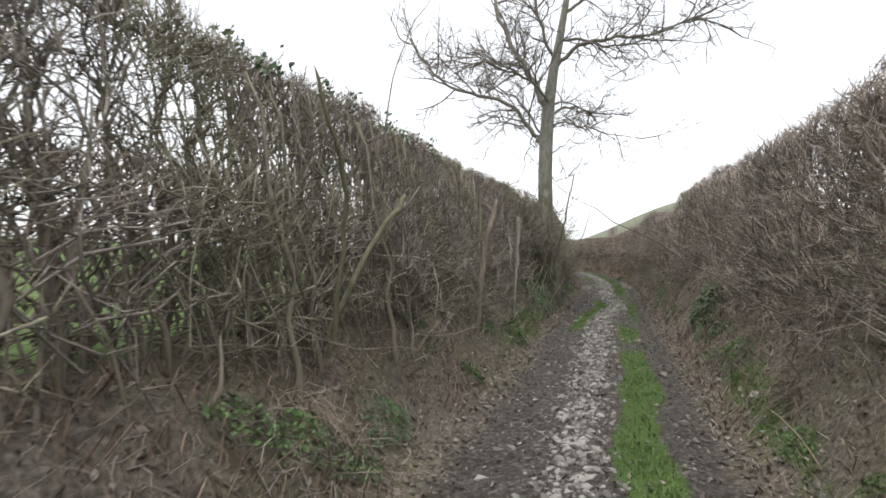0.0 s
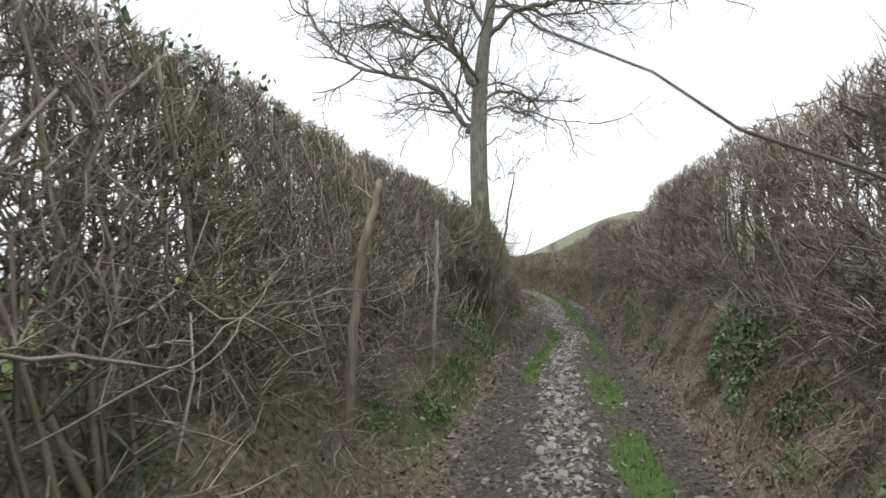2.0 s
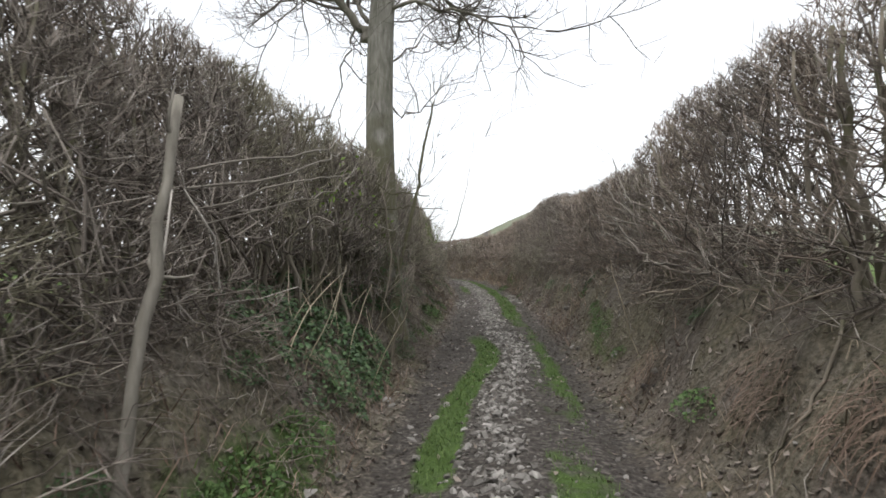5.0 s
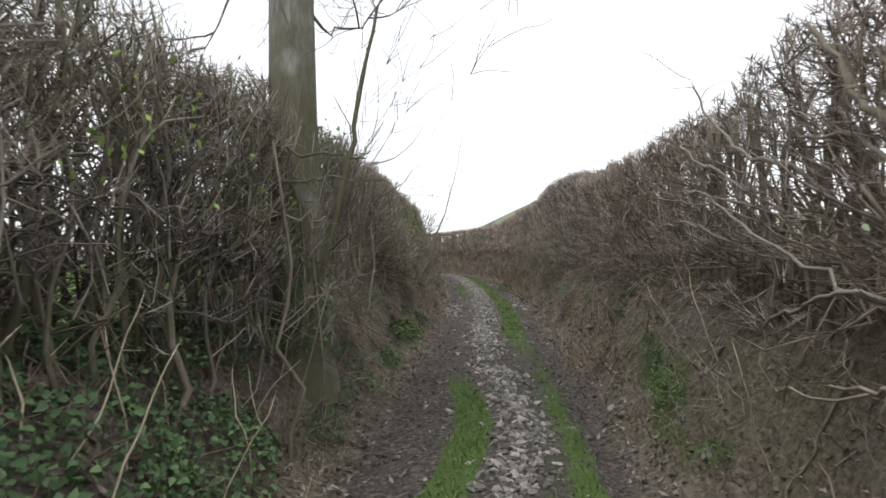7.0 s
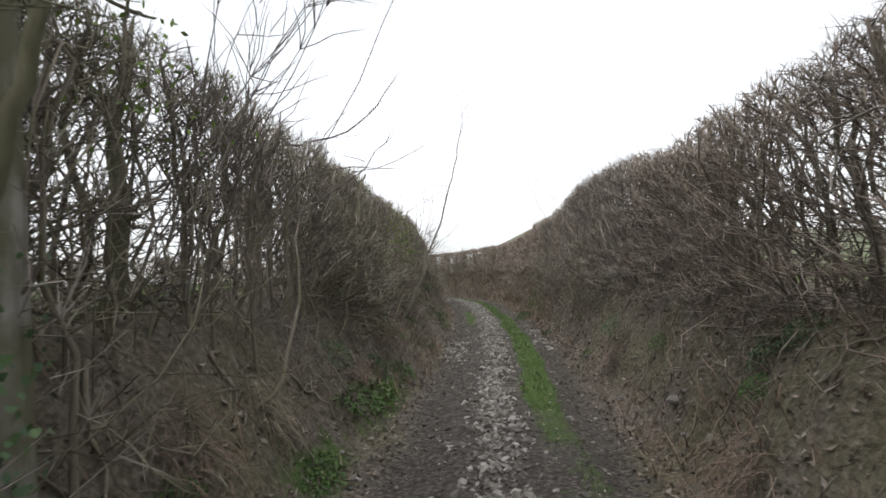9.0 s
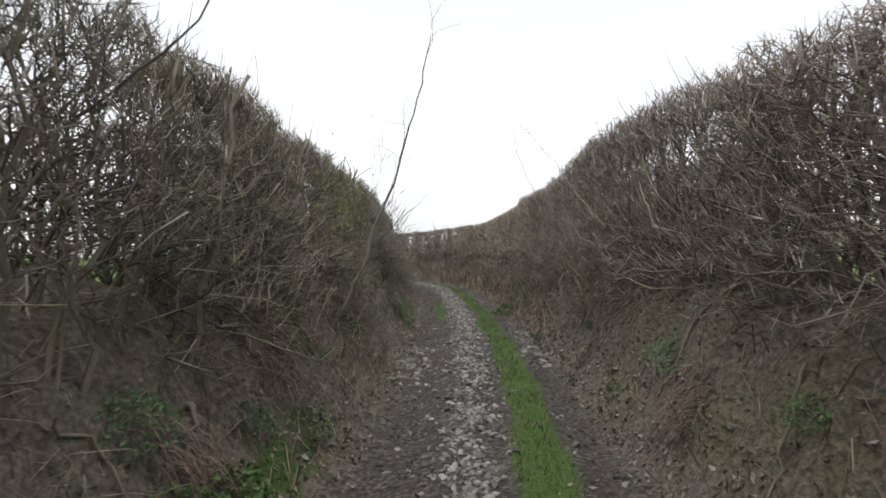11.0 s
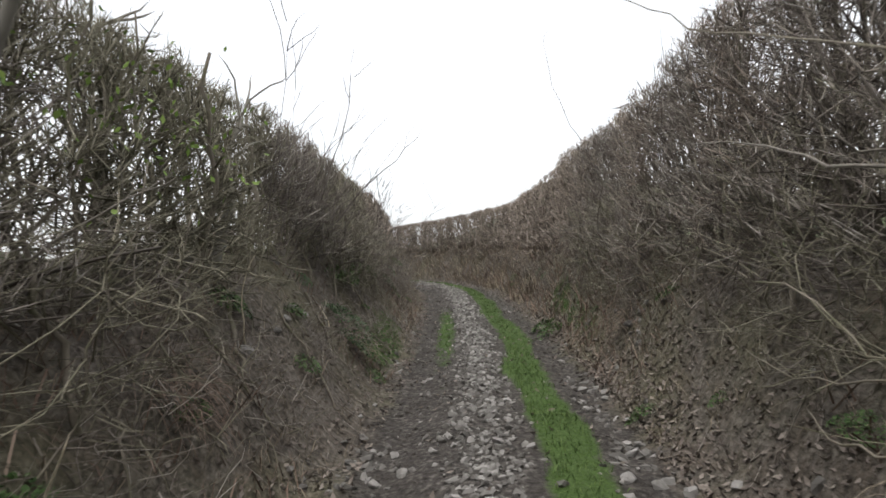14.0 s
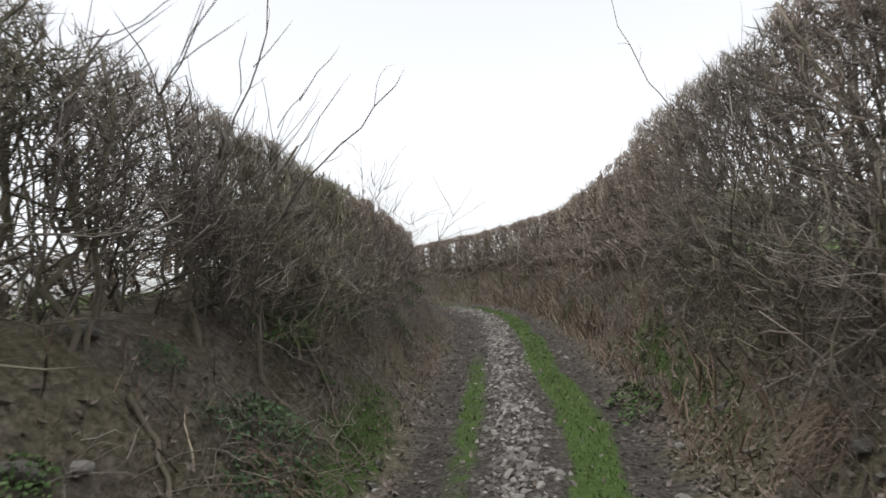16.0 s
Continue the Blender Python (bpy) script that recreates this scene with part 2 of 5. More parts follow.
def ground_z(x, y):
    x, y = np.asarray(x, float), np.asarray(y, float)
    u = x - bend(y)
    z = 0.065 * np.clip(y, -30, 60) + 0.055 * np.clip(y - 60, 0, 200)
    lane = 0.05 * np.exp(-((u + 0.3) / 0.4) ** 2) - 0.05 * np.exp(-((u + 1.02) / 0.2) ** 2) - 0.05 * np.exp(-((u - 0.58) / 0.17) ** 2)
    lane = lane + 0.018 * wav(x, y, 5.0, 1) + 0.012 * wav(x, y, 11.0, 2)
    wl = 0.12 * wav(0 * x, y, 1.1, 3)
    left = smooth((-1.24 + wl - u) / (0.97 + 0.2 * smooth((y - 10) / 12))) * (0.88 + 0.5 * smooth((y - 6) / 20) + 0.1 * wav(x, y, 0.9, 4))
    right = smooth((u - 0.74 + wl) / 0.9) * (0.95 + 0.15 * smooth((y - 8) / 8) + 0.1 * wav(x, y, 0.8, 5))
    fade = np.exp(-np.clip(y - 60, 0, None) / 3)
    bank = 1 - (1 - left - right) * fade
    rough = smooth(bank * 1.6) * (0.07 * wav(x, y, 2.6, 10) + 0.05 * wav(x, y, 4.2, 6) + 0.03 * wav(x, y, 9.5, 7) + 0.015 * wav(x, y, 21.0, 8))
    away = np.clip(np.maximum(-3.0 - u, u - 2.5), 0, 90)
    tilt = np.where(u > 0, -0.03 + 0.1 * smooth((y - 120) / 100), 0.07 - 0.03 * smooth((y - 8) / 5) - 0.06 * smooth((y - 20) / 4))
    field = tilt * away + 0.25 * wav(x, y, 0.07, 9) * smooth(away / 12)
    hill = 42 * np.exp(-(((x - 62) / 92) ** 2 + ((y - 430) / 130) ** 2))
    return z + lane * (1 - np.clip(bank, 0, 1)) + bank + rough + field + hill


GX0, GY0, GSTEP = -6.0, -1.0, 0.04
GRID = ground_z(*np.meshgrid(np.arange(GX0, 5.0, GSTEP), np.arange(GY0, 62.0, GSTEP)))


def gz(x, y):
    """Height of the ground; from a grid along the lane, where many things ask for it."""
    a, b = (x - GX0) / GSTEP, (y - GY0) / GSTEP
    i, j = int(a), int(b)
    if a < 0 or b < 0 or i > GRID.shape[1] - 2 or j > GRID.shape[0] - 2:
        return float(ground_z(x, y))
    a, b = a - i, b - j
    return float((GRID[j, i] * (1 - a) + GRID[j, i + 1] * a) * (1 - b) + (GRID[j + 1, i] * (1 - a) + GRID[j + 1, i + 1] * a) * b)


def axis(*runs):
    out = []
    for a, b, step in runs:
        out += list(np.arange(a, b - 1e-6, step))
    return np.array(out + [runs[-1][1]])


def mesh_from(name, verts, faces, mat, smooth_shade=True):
    me = bpy.data.meshes.new(name)
    me.from_pydata([tuple(v) for v in verts], [], faces)
    me.materials.append(mat)
    if smooth_shade:
        me.polygons.foreach_set("use_smooth", [True] * len(me.polygons))
    me.update()
    return me


def build_ground():
    us = axis((-700, -200, 50), (-200, -60, 14), (-60, -12, 3), (-12, -3.4, 0.5), (-3.4, -1.6, 0.09), (-1.6, 1.2, 0.065), (1.2, 3.0, 0.09), (3.0, 12, 0.5), (12, 60, 3), (60, 200, 14), (200, 700, 50))
    ys = axis((-80, -8, 8), (-8, 0, 0.5), (0, 46, 0.13), (46, 64, 0.5), (64, 140, 4), (140, 1000, 20))
    uu, yy = np.meshgrid(us, ys)
    xx = uu + bend(np.clip(yy, -80, 60)) * np.exp(-np.clip(yy - 60, 0, None) / 30)
    zz = ground_z(xx, yy)
    nu, ny = len(us), len(ys)
    verts = np.stack([xx, yy, zz], -1).reshape(-1, 3)
    i = np.arange(nu * ny).reshape(ny, nu)
    q = np.stack([i[:-1, :-1], i[:-1, 1:], i[1:, 1:], i[1:, :-1]], -1).reshape(-1, 4)
    me = mesh_from("ground", verts, q.tolist(), GROUND)
    at = me.attributes.new("across", "FLOAT", "POINT")
    at.data.foreach_set("value", uu.reshape(-1).astype(np.float32))
    at = me.attributes.new("turf", "FLOAT", "POINT")
    at.data.foreach_set("value", (turf_at(uu, yy) * (yy < 60)).reshape(-1).astype(np.float32))
    # mask of the painted haze: none up to y 110, full from 190
    at = me.attributes.new("far_haze", "FLOAT", "POINT")
    at.data.foreach_set("value", np.clip((yy - 110) / 80, 0, 1).reshape(-1).astype(np.float32))
    return tagged(new("ground", me), "stony sunken lane between earth banks and green fields", "ground", kind="structure")


ground = build_ground()


# ---- building blocks ----
class Tubes:
    """Gathers tapered tubes and spikes into one mesh."""

    def __init__(self):
        self.v, self.f = [], []

    def add(self, pts, radii, sides=3, tip=True):
        pts = np.asarray(pts, float)
        n = len(pts)
        d = np.empty_like(pts)
        d[0], d[-1] = pts[1] - pts[0], pts[-1] - pts[-2]
        d[1:-1] = (pts[2:] - pts[:-2]) * 0.5
        dx, dy, dz = d.T / (np.sqrt((d * d).sum(1)) + 1e-9)
        zero = np.zeros(n)
        # one side vector across the line, and the third axis
        a = np.stack([dy, -dx, zero], 1) if abs(dz[0]) < 0.8 else np.stack([zero, dz, -dy], 1)
        a /= np.sqrt((a * a).sum(1))[:, None] + 1e-9
        ax, ay, az = a.T
        b = np.stack([dy * az - dz * ay, dz * ax - dx * az, dx * ay - dy * ax], 1)
        last = n - 1 if tip else n
        ang = np.arange(sides) * 2 * math.pi / sides
        rad = np.asarray(radii, float)[:last, None, None]
        rings = pts[:last, None, :] + rad * (np.cos(ang)[None, :, None] * a[:last, None, :] + np.sin(ang)[None, :, None] * b[:last, None, :])
        o = len(self.v)
        self.v.extend(rings.reshape(-1, 3).tolist())
        for k in range(last - 1):
            for s in range(sides):
                p, q = o + k * sides + s, o + k * sides + (s + 1) % sides
                self.f.append((p, q, q + sides, p + sides))
        e = o + (last - 1) * sides
        if tip:
            self.v.append(pts[-1].tolist())
            for s in range(sides):
                self.f.append((e + s, e + (s + 1) % sides, len(self.v) - 1))
        else:
            self.f.append(tuple(e + s for s in range(sides)))

    def spike(self, a, b, w):
        """One short three-sided shoot from a to b."""
        d = unit(b - a)
        e = unit(np.cross(d, (0.36, 0.48, 0.8)))
        g = np.cross(d, e)
        o = len(self.v)
        self.v += [(a + e * w).tolist(), (a - e * w * 0.5 + g * w * 0.87).tolist(), (a - e * w * 0.5 - g * w * 0.87).tolist(), b.tolist()]
        self.f += [(o, o + 1, o + 3), (o + 1, o + 2, o + 3), (o + 2, o, o + 3)]

    def mesh(self, name, mat):
        return mesh_from(name, self.v, self.f, mat)


def unit(v):
    v = np.asarray(v, float)
    return v / (math.sqrt(float(v @ v)) + 1e-9)


def path_from(start, direction, length, r, steps=3, up=0.0, wob=0.15):
    """A wandering line that may lift or droop as it goes."""
    x, y, z = (float(c) for c in start)
    dx, dy, dz = unit(direction).tolist()
    out, step = [(x, y, z)], length / steps
    for _ in range(steps):
        dx, dy, dz = dx + r.gauss(0, wob), dy + r.gauss(0, wob), dz + r.gauss(0, wob) + up
        k = 1 / (math.sqrt(dx * dx + dy * dy + dz * dz) + 1e-9)
        dx, dy, dz = dx * k, dy * k, dz * k
        x, y, z = x + dx * step, y + dy * step, z + dz * step
        out.append((x, y, z))
    return np.array(out)


def part(name, mesh, parent, label="", kind=""):
    ob = new(name, mesh)
    ob.parent = parent
    return tagged(ob, label, kind=kind)


def empty(name, x, y, z, turn=0.0, scale=(1, 1, 1)):
    ob = new(name)
    ob.matrix_world = pose(x, y, z, 0, 0, turn) @ Matrix.Diagonal((*scale, 1))
    return ob


# ---- hedgerow shrubs ----
def cut(pts, front, back, top, droop=0.25, slope=0.16):
    """Ends a line where the hedge was clipped; the clipped face leans back by slope."""
    for k, p in enumerate(pts):
        lim = front - slope * max(p[2], 0) / top + droop * max(0.5 - p[2], 0)
        if p[2] > top and k:
            a = pts[k - 1]
            return np.array([*pts[:k], a + (p - a) * max((top - a[2]) / (p[2] - a[2]), 0.15)])
        if p[2] > top or p[0] > lim or p[0] < back:
            return pts[:k]
    return pts


def shrub_mesh(seed, top, front, stems=7, laterals=13, twigs=11, reach=1.0, thick=1.0, low=0.05, gap=0.0, thin=18, droop=0.25, lean=0.25, hole=0.42, stout=1.0, sweep=16, slope=0.3, back=-0.75, tips=170, rag=0):
    r = random.Random(seed)
    stem_meshes, tw = [], Tubes()
    for s in range(stems):
        st = Tubes()
        base = np.array([r.uniform(-0.35, 0.15), (s + 0.5) / stems * 0.95 - 0.47 + r.uniform(-0.08, 0.08), -0.25])
        tip = base + np.array([r.uniform(-0.15, 0.25) + lean - 0.25, r.uniform(-0.3, 0.3), top * r.uniform(0.82, 0.95) + 0.25])
        n = 8
        pts = np.array([base + (tip - base) * k / n + np.array([r.gauss(0, 0.04), r.gauss(0, 0.04), 0]) * (k > 0) for k in range(n + 1)])
        rr = r.choice((0.009, 0.012, 0.015, 0.02, 0.026)) * thick * stout
        st.add(pts, [rr * (1 - 0.55 * k / n) for k in range(n + 1)], 5, tip=False)
        stem_meshes.append(st.mesh("stem", BARK))
        for _ in range(laterals):
            t = low + (1 - low) * r.random() ** 0.85
            if gap and hole < t < hole + 0.3 and r.random() < gap:
                continue
            k = min(int(t * n), n - 1)
            p = pts[k] + (pts[k + 1] - pts[k]) * (t * n - k)
            az = r.gauss(0, 1.2)
            el = r.uniform(-0.7, 0.6) if t < 0.35 else r.uniform(0.0, 0.9) if t < 0.6 else r.uniform(0.5, 1.35)
            d = (math.cos(az) * math.cos(el), math.sin(az) * math.cos(el), math.sin(el))
            far = r.uniform(0.25, 0.75) * (reach if t < 0.6 else 0.8)
            lat = cut(path_from(p, d, far, r, 3, 0.07, 0.3), front, back, top + r.uniform(-0.06, 0.02), droop, slope)
            if len(lat) < 2:
                continue
            lr = r.uniform(0.0045, 0.009) * thick
            tw.add(lat, [lr * (1 - 0.5 * j / 3) for j in range(len(lat))], 3, tip=False)
            for _ in range(twigs):
                j = r.randrange(len(lat))
                q = lat[j] + (lat[min(j + 1, len(lat) - 1)] - lat[j]) * r.random()
                td = unit(np.array(d) * 0.45 + np.array([r.gauss(0.15, 0.6), r.gauss(0, 0.6), r.gauss(0.4 if t > 0.4 else 0.05, 0.6)]))
                two = r.random() < 0.3
                tl = cut(path_from(q, td, r.uniform(0.2, 0.4) if two else r.uniform(0.08, 0.24), r, 2 if two else 1, 0.12, 0.42), front + 0.06, back - 0.05, top + r.uniform(-0.06, 0.01), droop, slope)
                if len(tl) < 2:
                    continue
                w = r.uniform(0.0026, 0.0052) * thick
                tw.add(tl, [w, w * 0.8, w * 0.5][: len(tl)], 3)
    for _ in range(thin):
        p = np.array([r.uniform(-0.5, 0.3), r.uniform(-0.55, 0.55), r.uniform(max(-0.1, low - 0.1), max(0.5, low + 0.3))])
        line = cut(path_from(p, (r.gauss(lean, 0.3), r.gauss(0, 0.4), 1), top * r.uniform(0.5, 1.15), r, 7, 0.06, 0.3), front, back, top + r.uniform(-0.08, 0.03), droop, slope)
        if len(line) > 2:
            w = r.uniform(0.005, 0.011) * thick
            tw.add(line, [w * (1 - 0.1 * j) for j in range(len(line))], 3, tip=False)
    for _ in range(sweep):
        # long arching twigs that sweep out of the face and along it
        p = np.array([r.uniform(-0.2, front * 0.5), r.uniform(-0.5, 0.5), top * r.uniform(max(0.16, low), 0.7)])
        line = cut(path_from(p, (r.uniform(0.2, 0.9), r.choice((-1, 1)) * r.uniform(0.3, 1.2), r.uniform(-0.5, 0.5)), r.uniform(0.5, 1.0), r, 6, 0.1, 0.24), front + 0.1, back, top, max(droop, 0.05), slope)
        if len(line) > 3:
            w = r.uniform(0.0028, 0.0055) * thick
            tw.add(line, [w * (1 - 0.1 * j) for j in range(len(line))], 3)
    for k in range(tips):
        # knuckles of short clipped shoots, packed over the top and down the face
        over = r.random() < 0.42
        z = top + r.uniform(-0.05, 0.0) if over else top * (low + (1 - low) * r.random() ** 0.7)
        if gap and not over and hole < z / top < hole + 0.3 and r.random() < gap:
            continue
        edge = front - slope * z / top + droop * max(0.5 - z, 0)
        side = r.uniform(-0.56, 0.56)
        if wav(side * 1.0, z, 7.5, seed) < (-0.55 if over else -0.2) and r.random() < 0.85:
            continue  # hollows between the knuckles
        x = edge - (edge - back) * 0.75 * r.random() ** 1.6 if over else edge + r.uniform(-0.22, 0.0)
        end = np.array([x, side, z])
        lean_out = np.array([0.1, 0.0, 1.0]) if over else np.array([0.55, 0.0, 0.55])
        root = end - unit(lean_out + np.array([r.gauss(0, 0.25), r.gauss(0, 0.35), 0])) * r.uniform(0.09, 0.2)
        for _ in range(4):
            tw.spike(root + np.array([r.gauss(0, 0.02) for _ in range(3)]), end + np.array([r.gauss(0, 0.045), r.gauss(0, 0.05), r.uniform(-0.06, 0.015)]), r.uniform(0.0026, 0.005) * thick)
    for _ in range(rag):
        # thin shoots that have grown past the clipped top
        p = np.array([front - slope - r.uniform(0.0, 0.45), r.uniform(-0.5, 0.5), top - 0.25])
        line = path_from(p, (r.gauss(0.15, 0.25), r.gauss(0, 0.25), 1), r.uniform(0.3, 0.62), r, 3, 0.05, 0.1)
        w = r.uniform(0.0022, 0.004) * thick
        tw.add(line, [w, w * 0.85, w * 0.65, w * 0.3], 3)
    return stem_meshes, tw


def shrub(seed, label, olive=False, twig=TWIG, **kw):
    stems, tw = shrub_mesh(seed, **kw)
    ob = empty("hedge_shrub", 0, 0, -50)
    for me in stems:
        part("stem", me, ob)
    part("crown", tw.mesh("crown", TWIG_OLIVE if olive else twig), ob)
    return tagged(ob, label, "shrub", "hedgerow shrubs along the lane")


LEFT_LABEL = "bare grey-brown clipped hedge shrub rooted on the earth bank"
RIGHT_LABEL = "bare brown clipped hedge shrub with long side shoots over the bank"
OPEN_LABEL = "open bare hedge shrub with sky showing between its upright stems"
low_kinds = [shrub(100 + k, LEFT_LABEL, k < 2, top=2.2, front=0.5, slope=1.0, back=-1.35, stems=8, lean=-0.35, laterals=15, twigs=11, thin=20, sweep=24, tips=300, rag=2) for k in range(5)]
bare_kinds = [shrub(110 + k, LEFT_LABEL, k < 2, top=2.2, front=0.5, slope=1.0, back=-1.35, stems=8, lean=-0.35, low=0.2, droop=-0.5, laterals=14, twigs=11, thin=14, sweep=16, tips=240, gap=0.2, hole=0.5) for k in range(3)]
mid_kinds = [shrub(115 + k, LEFT_LABEL, k < 2, top=2.0, front=0.54, slope=0.65, back=-1.0, low=0.38, droop=-0.5, lean=-0.1, reach=1.1, laterals=14, twigs=11, thin=14, sweep=18, tips=240, rag=2) for k in range(4)]
left_kinds = [shrub(120 + k, LEFT_LABEL, k < 3, top=1.75, front=0.56, low=0.3, droop=-0.25, reach=1.2, thin=10) for k in range(5)]
mossy_kinds = [shrub(135 + k, "olive-grey clipped hedge shrub with mossy twigs down to the bank", k < 3, top=1.5, front=0.62, slope=0.45, low=0.02, droop=0.45, reach=1.3, laterals=15, twigs=13, thin=16, sweep=26, tips=250, rag=9) for k in range(4)]
sparse_kinds = [shrub(145 + k, "thin open bush with a few bare mossy stems on the bank", k < 2, top=1.75, front=0.6, slope=0.5, stems=5, laterals=10, twigs=10, thin=8, sweep=8, low=0.05, droop=0.2, tips=45, rag=3, thick=0.72) for k in range(3)]
open_kinds = [shrub(150 + k, OPEN_LABEL, k % 2 == 0, top=1.8, front=0.5, laterals=15, twigs=12, gap=0.85, thin=8, hole=0.3, low=0.22, droop=-0.25, stout=1.3, tips=110) for k in range(3)]
high_kinds = [shrub(170 + k, OPEN_LABEL, False, top=1.75, front=0.6, stems=12, laterals=9, reach=0.8, gap=0.8, thin=8, hole=0.38, low=0.06, droop=0.15, lean=0.3, stout=1.4, tips=110) for k in range(3)]
right_kinds = [shrub(200 + k, RIGHT_LABEL, False, TAN_TWIG if k % 2 else TWIG, top=1.72, front=0.66, slope=0.35, reach=1.4, gap=0.25, low=0.06, droop=0.04, lean=0.35, sweep=34, tips=260, rag=2) for k in range(6)]
far_kinds = [shrub(300 + k, "bare tan-brown clipped hedge shrub beside the upper lane", False, TAN_TWIG, top=1.72, front=0.5, stems=6, laterals=11, twigs=7, thick=2.0, thin=12, tips=130, rag=4) for k in range(3)]
KIND_TOP = {ob: h for kinds, h in ((low_kinds, 2.2), (bare_kinds, 2.2), (mid_kinds, 2.0), (left_kinds, 1.75), (mossy_kinds, 1.5), (sparse_kinds, 1.75), (open_kinds, 1.8), (high_kinds, 1.75), (right_kinds, 1.72), (far_kinds, 1.72)) for ob in kinds}


def plant(src, x, y, turn, height):
    """Sets a shrub on the bank so that its clipped top stands at height over the lane's own slope."""
    tall = (height - gz(x, y) + 0.065 * y + 0.03) / KIND_TOP[src]
    m = pose(x, y, gz(x, y) - 0.03, rng.uniform(-1, 1), rng.uniform(-1, 1), turn)
    src.scale = (rng.uniform(0.94, 1.06), rng.choice((-1, 1)) * rng.uniform(0.95, 1.1), tall * rng.uniform(0.985, 1.015))
    return copy_thing(src, m)


def left_pool(y):
    if y > 32:
        return far_kinds
    if y < 5.2:
        return bare_kinds
    if y < 11.2:
        return low_kinds
    if y < 15.6:
        return open_kinds if 13.75 < y < 14.3 else mid_kinds
    if (16.4 < y < 19.4 or 25.6 < y < 28.5 and rng.random() < 0.45) and rng.random() < 0.85:
        return open_kinds
    if 20.8 < y < 25.0 or y > 28.6 or y > 20 and rng.random() < 0.3 and not 26.3 < y < 28.6:
        return mossy_kinds
    return left_kinds


def right_pool(y):
    if y > 32:
        return far_kinds
    if (8.8 < y < 10.8 or 13.8 < y < 15.6 or 17.2 < y < 19.4) and rng.random() < 0.75:
        return high_kinds
    return right_kinds


def profile(y, stops):
    return float(np.interp(y, [a for a, _ in stops], [b for _, b in stops]))


LEFT_TOP = ((0, 3.05), (12, 3.08), (14.5, 2.95), (18.5, 2.92), (20, 2.86), (22, 2.84), (25, 2.8), (29, 2.74), (32, 2.6), (40, 2.3))
RIGHT_TOP = ((0, 2.54), (8, 2.6), (9.5, 2.7), (11, 2.8), (13.5, 2.72), (14.6, 2.56), (19.5, 2.54), (21.5, 2.68), (22.6, 2.92), (24.6, 3.0), (26.5, 2.98), (28, 2.84), (34, 2.74), (38, 2.56), (50, 2.4))


def plant_hedge(pool, root, turn, y0, y1, step, top):
    y = y0
    while y < y1:
        x = float(bend(y)) + root(y) + rng.uniform(-0.06, 0.06)
        head = math.degrees(math.atan(0.009 * max(y - 20.5, 0) + 0.06 * max(y - 38, 0)))
        plant(rng.choice(pool(y)), x, y, turn + head + rng.uniform(-9, 9), profile(y, top))
        y += step * math.cos(math.radians(head)) * rng.uniform(0.85, 1.15)


plant_hedge(left_pool, lambda y: -2.05 if y < 11 else -2.2 if y < 22 else -2.35, 0, 0.4, 47, 0.58, LEFT_TOP)
plant_hedge(right_pool, lambda y: 1.72, 180, 0.9, 56, 0.58, RIGHT_TOP)
# bushes about the foot of the tree
for x, y in ((-2.05, 14.5), (-2.05, 15.05), (-1.9, 15.25), (-1.62, 15.3), (-1.78, 16.25)):
    plant(rng.choice(sparse_kinds if x > -2 else left_kinds), x, y, rng.uniform(-9, 9), 2.6 if x == -1.9 else 2.6 if x == -1.62 else 2.75)


def second_row(side, u, y0, n, step, height):
    """Shrubs behind the clipped front row, on the field side."""
    for k in range(n):
        y = y0 + step * k
        plant(rng.choice(far_kinds), float(bend(y)) + side * (u + rng.uniform(-0.1, 0.1)), y, (180 if side > 0 else 0) + rng.uniform(-20, 20), height)


second_row(-1, 3.0, 2.3, 3, 0.9, 2.15)
second_row(-1, 3.0, 5.0, 7, 1.1, 2.95)
second_row(-1, 2.9, 11.6, 3, 0.8, 2.8)
second_row(-1, 3.0, 13.6, 2, 0.5, 1.6)
second_row(-1, 3.1, 16.8, 4, 0.8, 1.7)
second_row(-1, 2.9, 14.2, 2, 0.8, 2.8)
second_row(-1, 3.0, 20.2, 5, 0.9, 2.5)
second_row(-1, 3.1, 26.9, 3, 0.8, 1.75)
second_row(-1, 3.0, 29.4, 4, 1.0, 2.4)
second_row(1, 2.4, 13.4, 4, 0.8, 1.5)
# lower growth on the face of the bank
for k in range(10):
    y = 22.2 + 0.7 * k if k < 4 else 29.0 + 0.65 * (k - 4)
    plant(rng.choice(sparse_kinds), float(bend(y)) - 1.95 + rng.uniform(-0.08, 0.08), y, rng.uniform(-20, 20), rng.uniform(1.75, 2.2))
for k in range(9):
    y = 23.6 + 0.9 * k
    plant(rng.choice(sparse_kinds), float(bend(y)) + 1.36 + rng.uniform(-0.06, 0.06), y, 180 + rng.uniform(-20, 20), rng.uniform(1.7, 2.1))
second_row(1, 2.4, 21.5, 9, 0.85, 2.5)
for ob in low_kinds + bare_kinds + mid_kinds + left_kinds + mossy_kinds + sparse_kinds + open_kinds + high_kinds + right_kinds + far_kinds:
    for o in (*ob.children_recursive, ob):
        bpy.data.objects.remove(o)


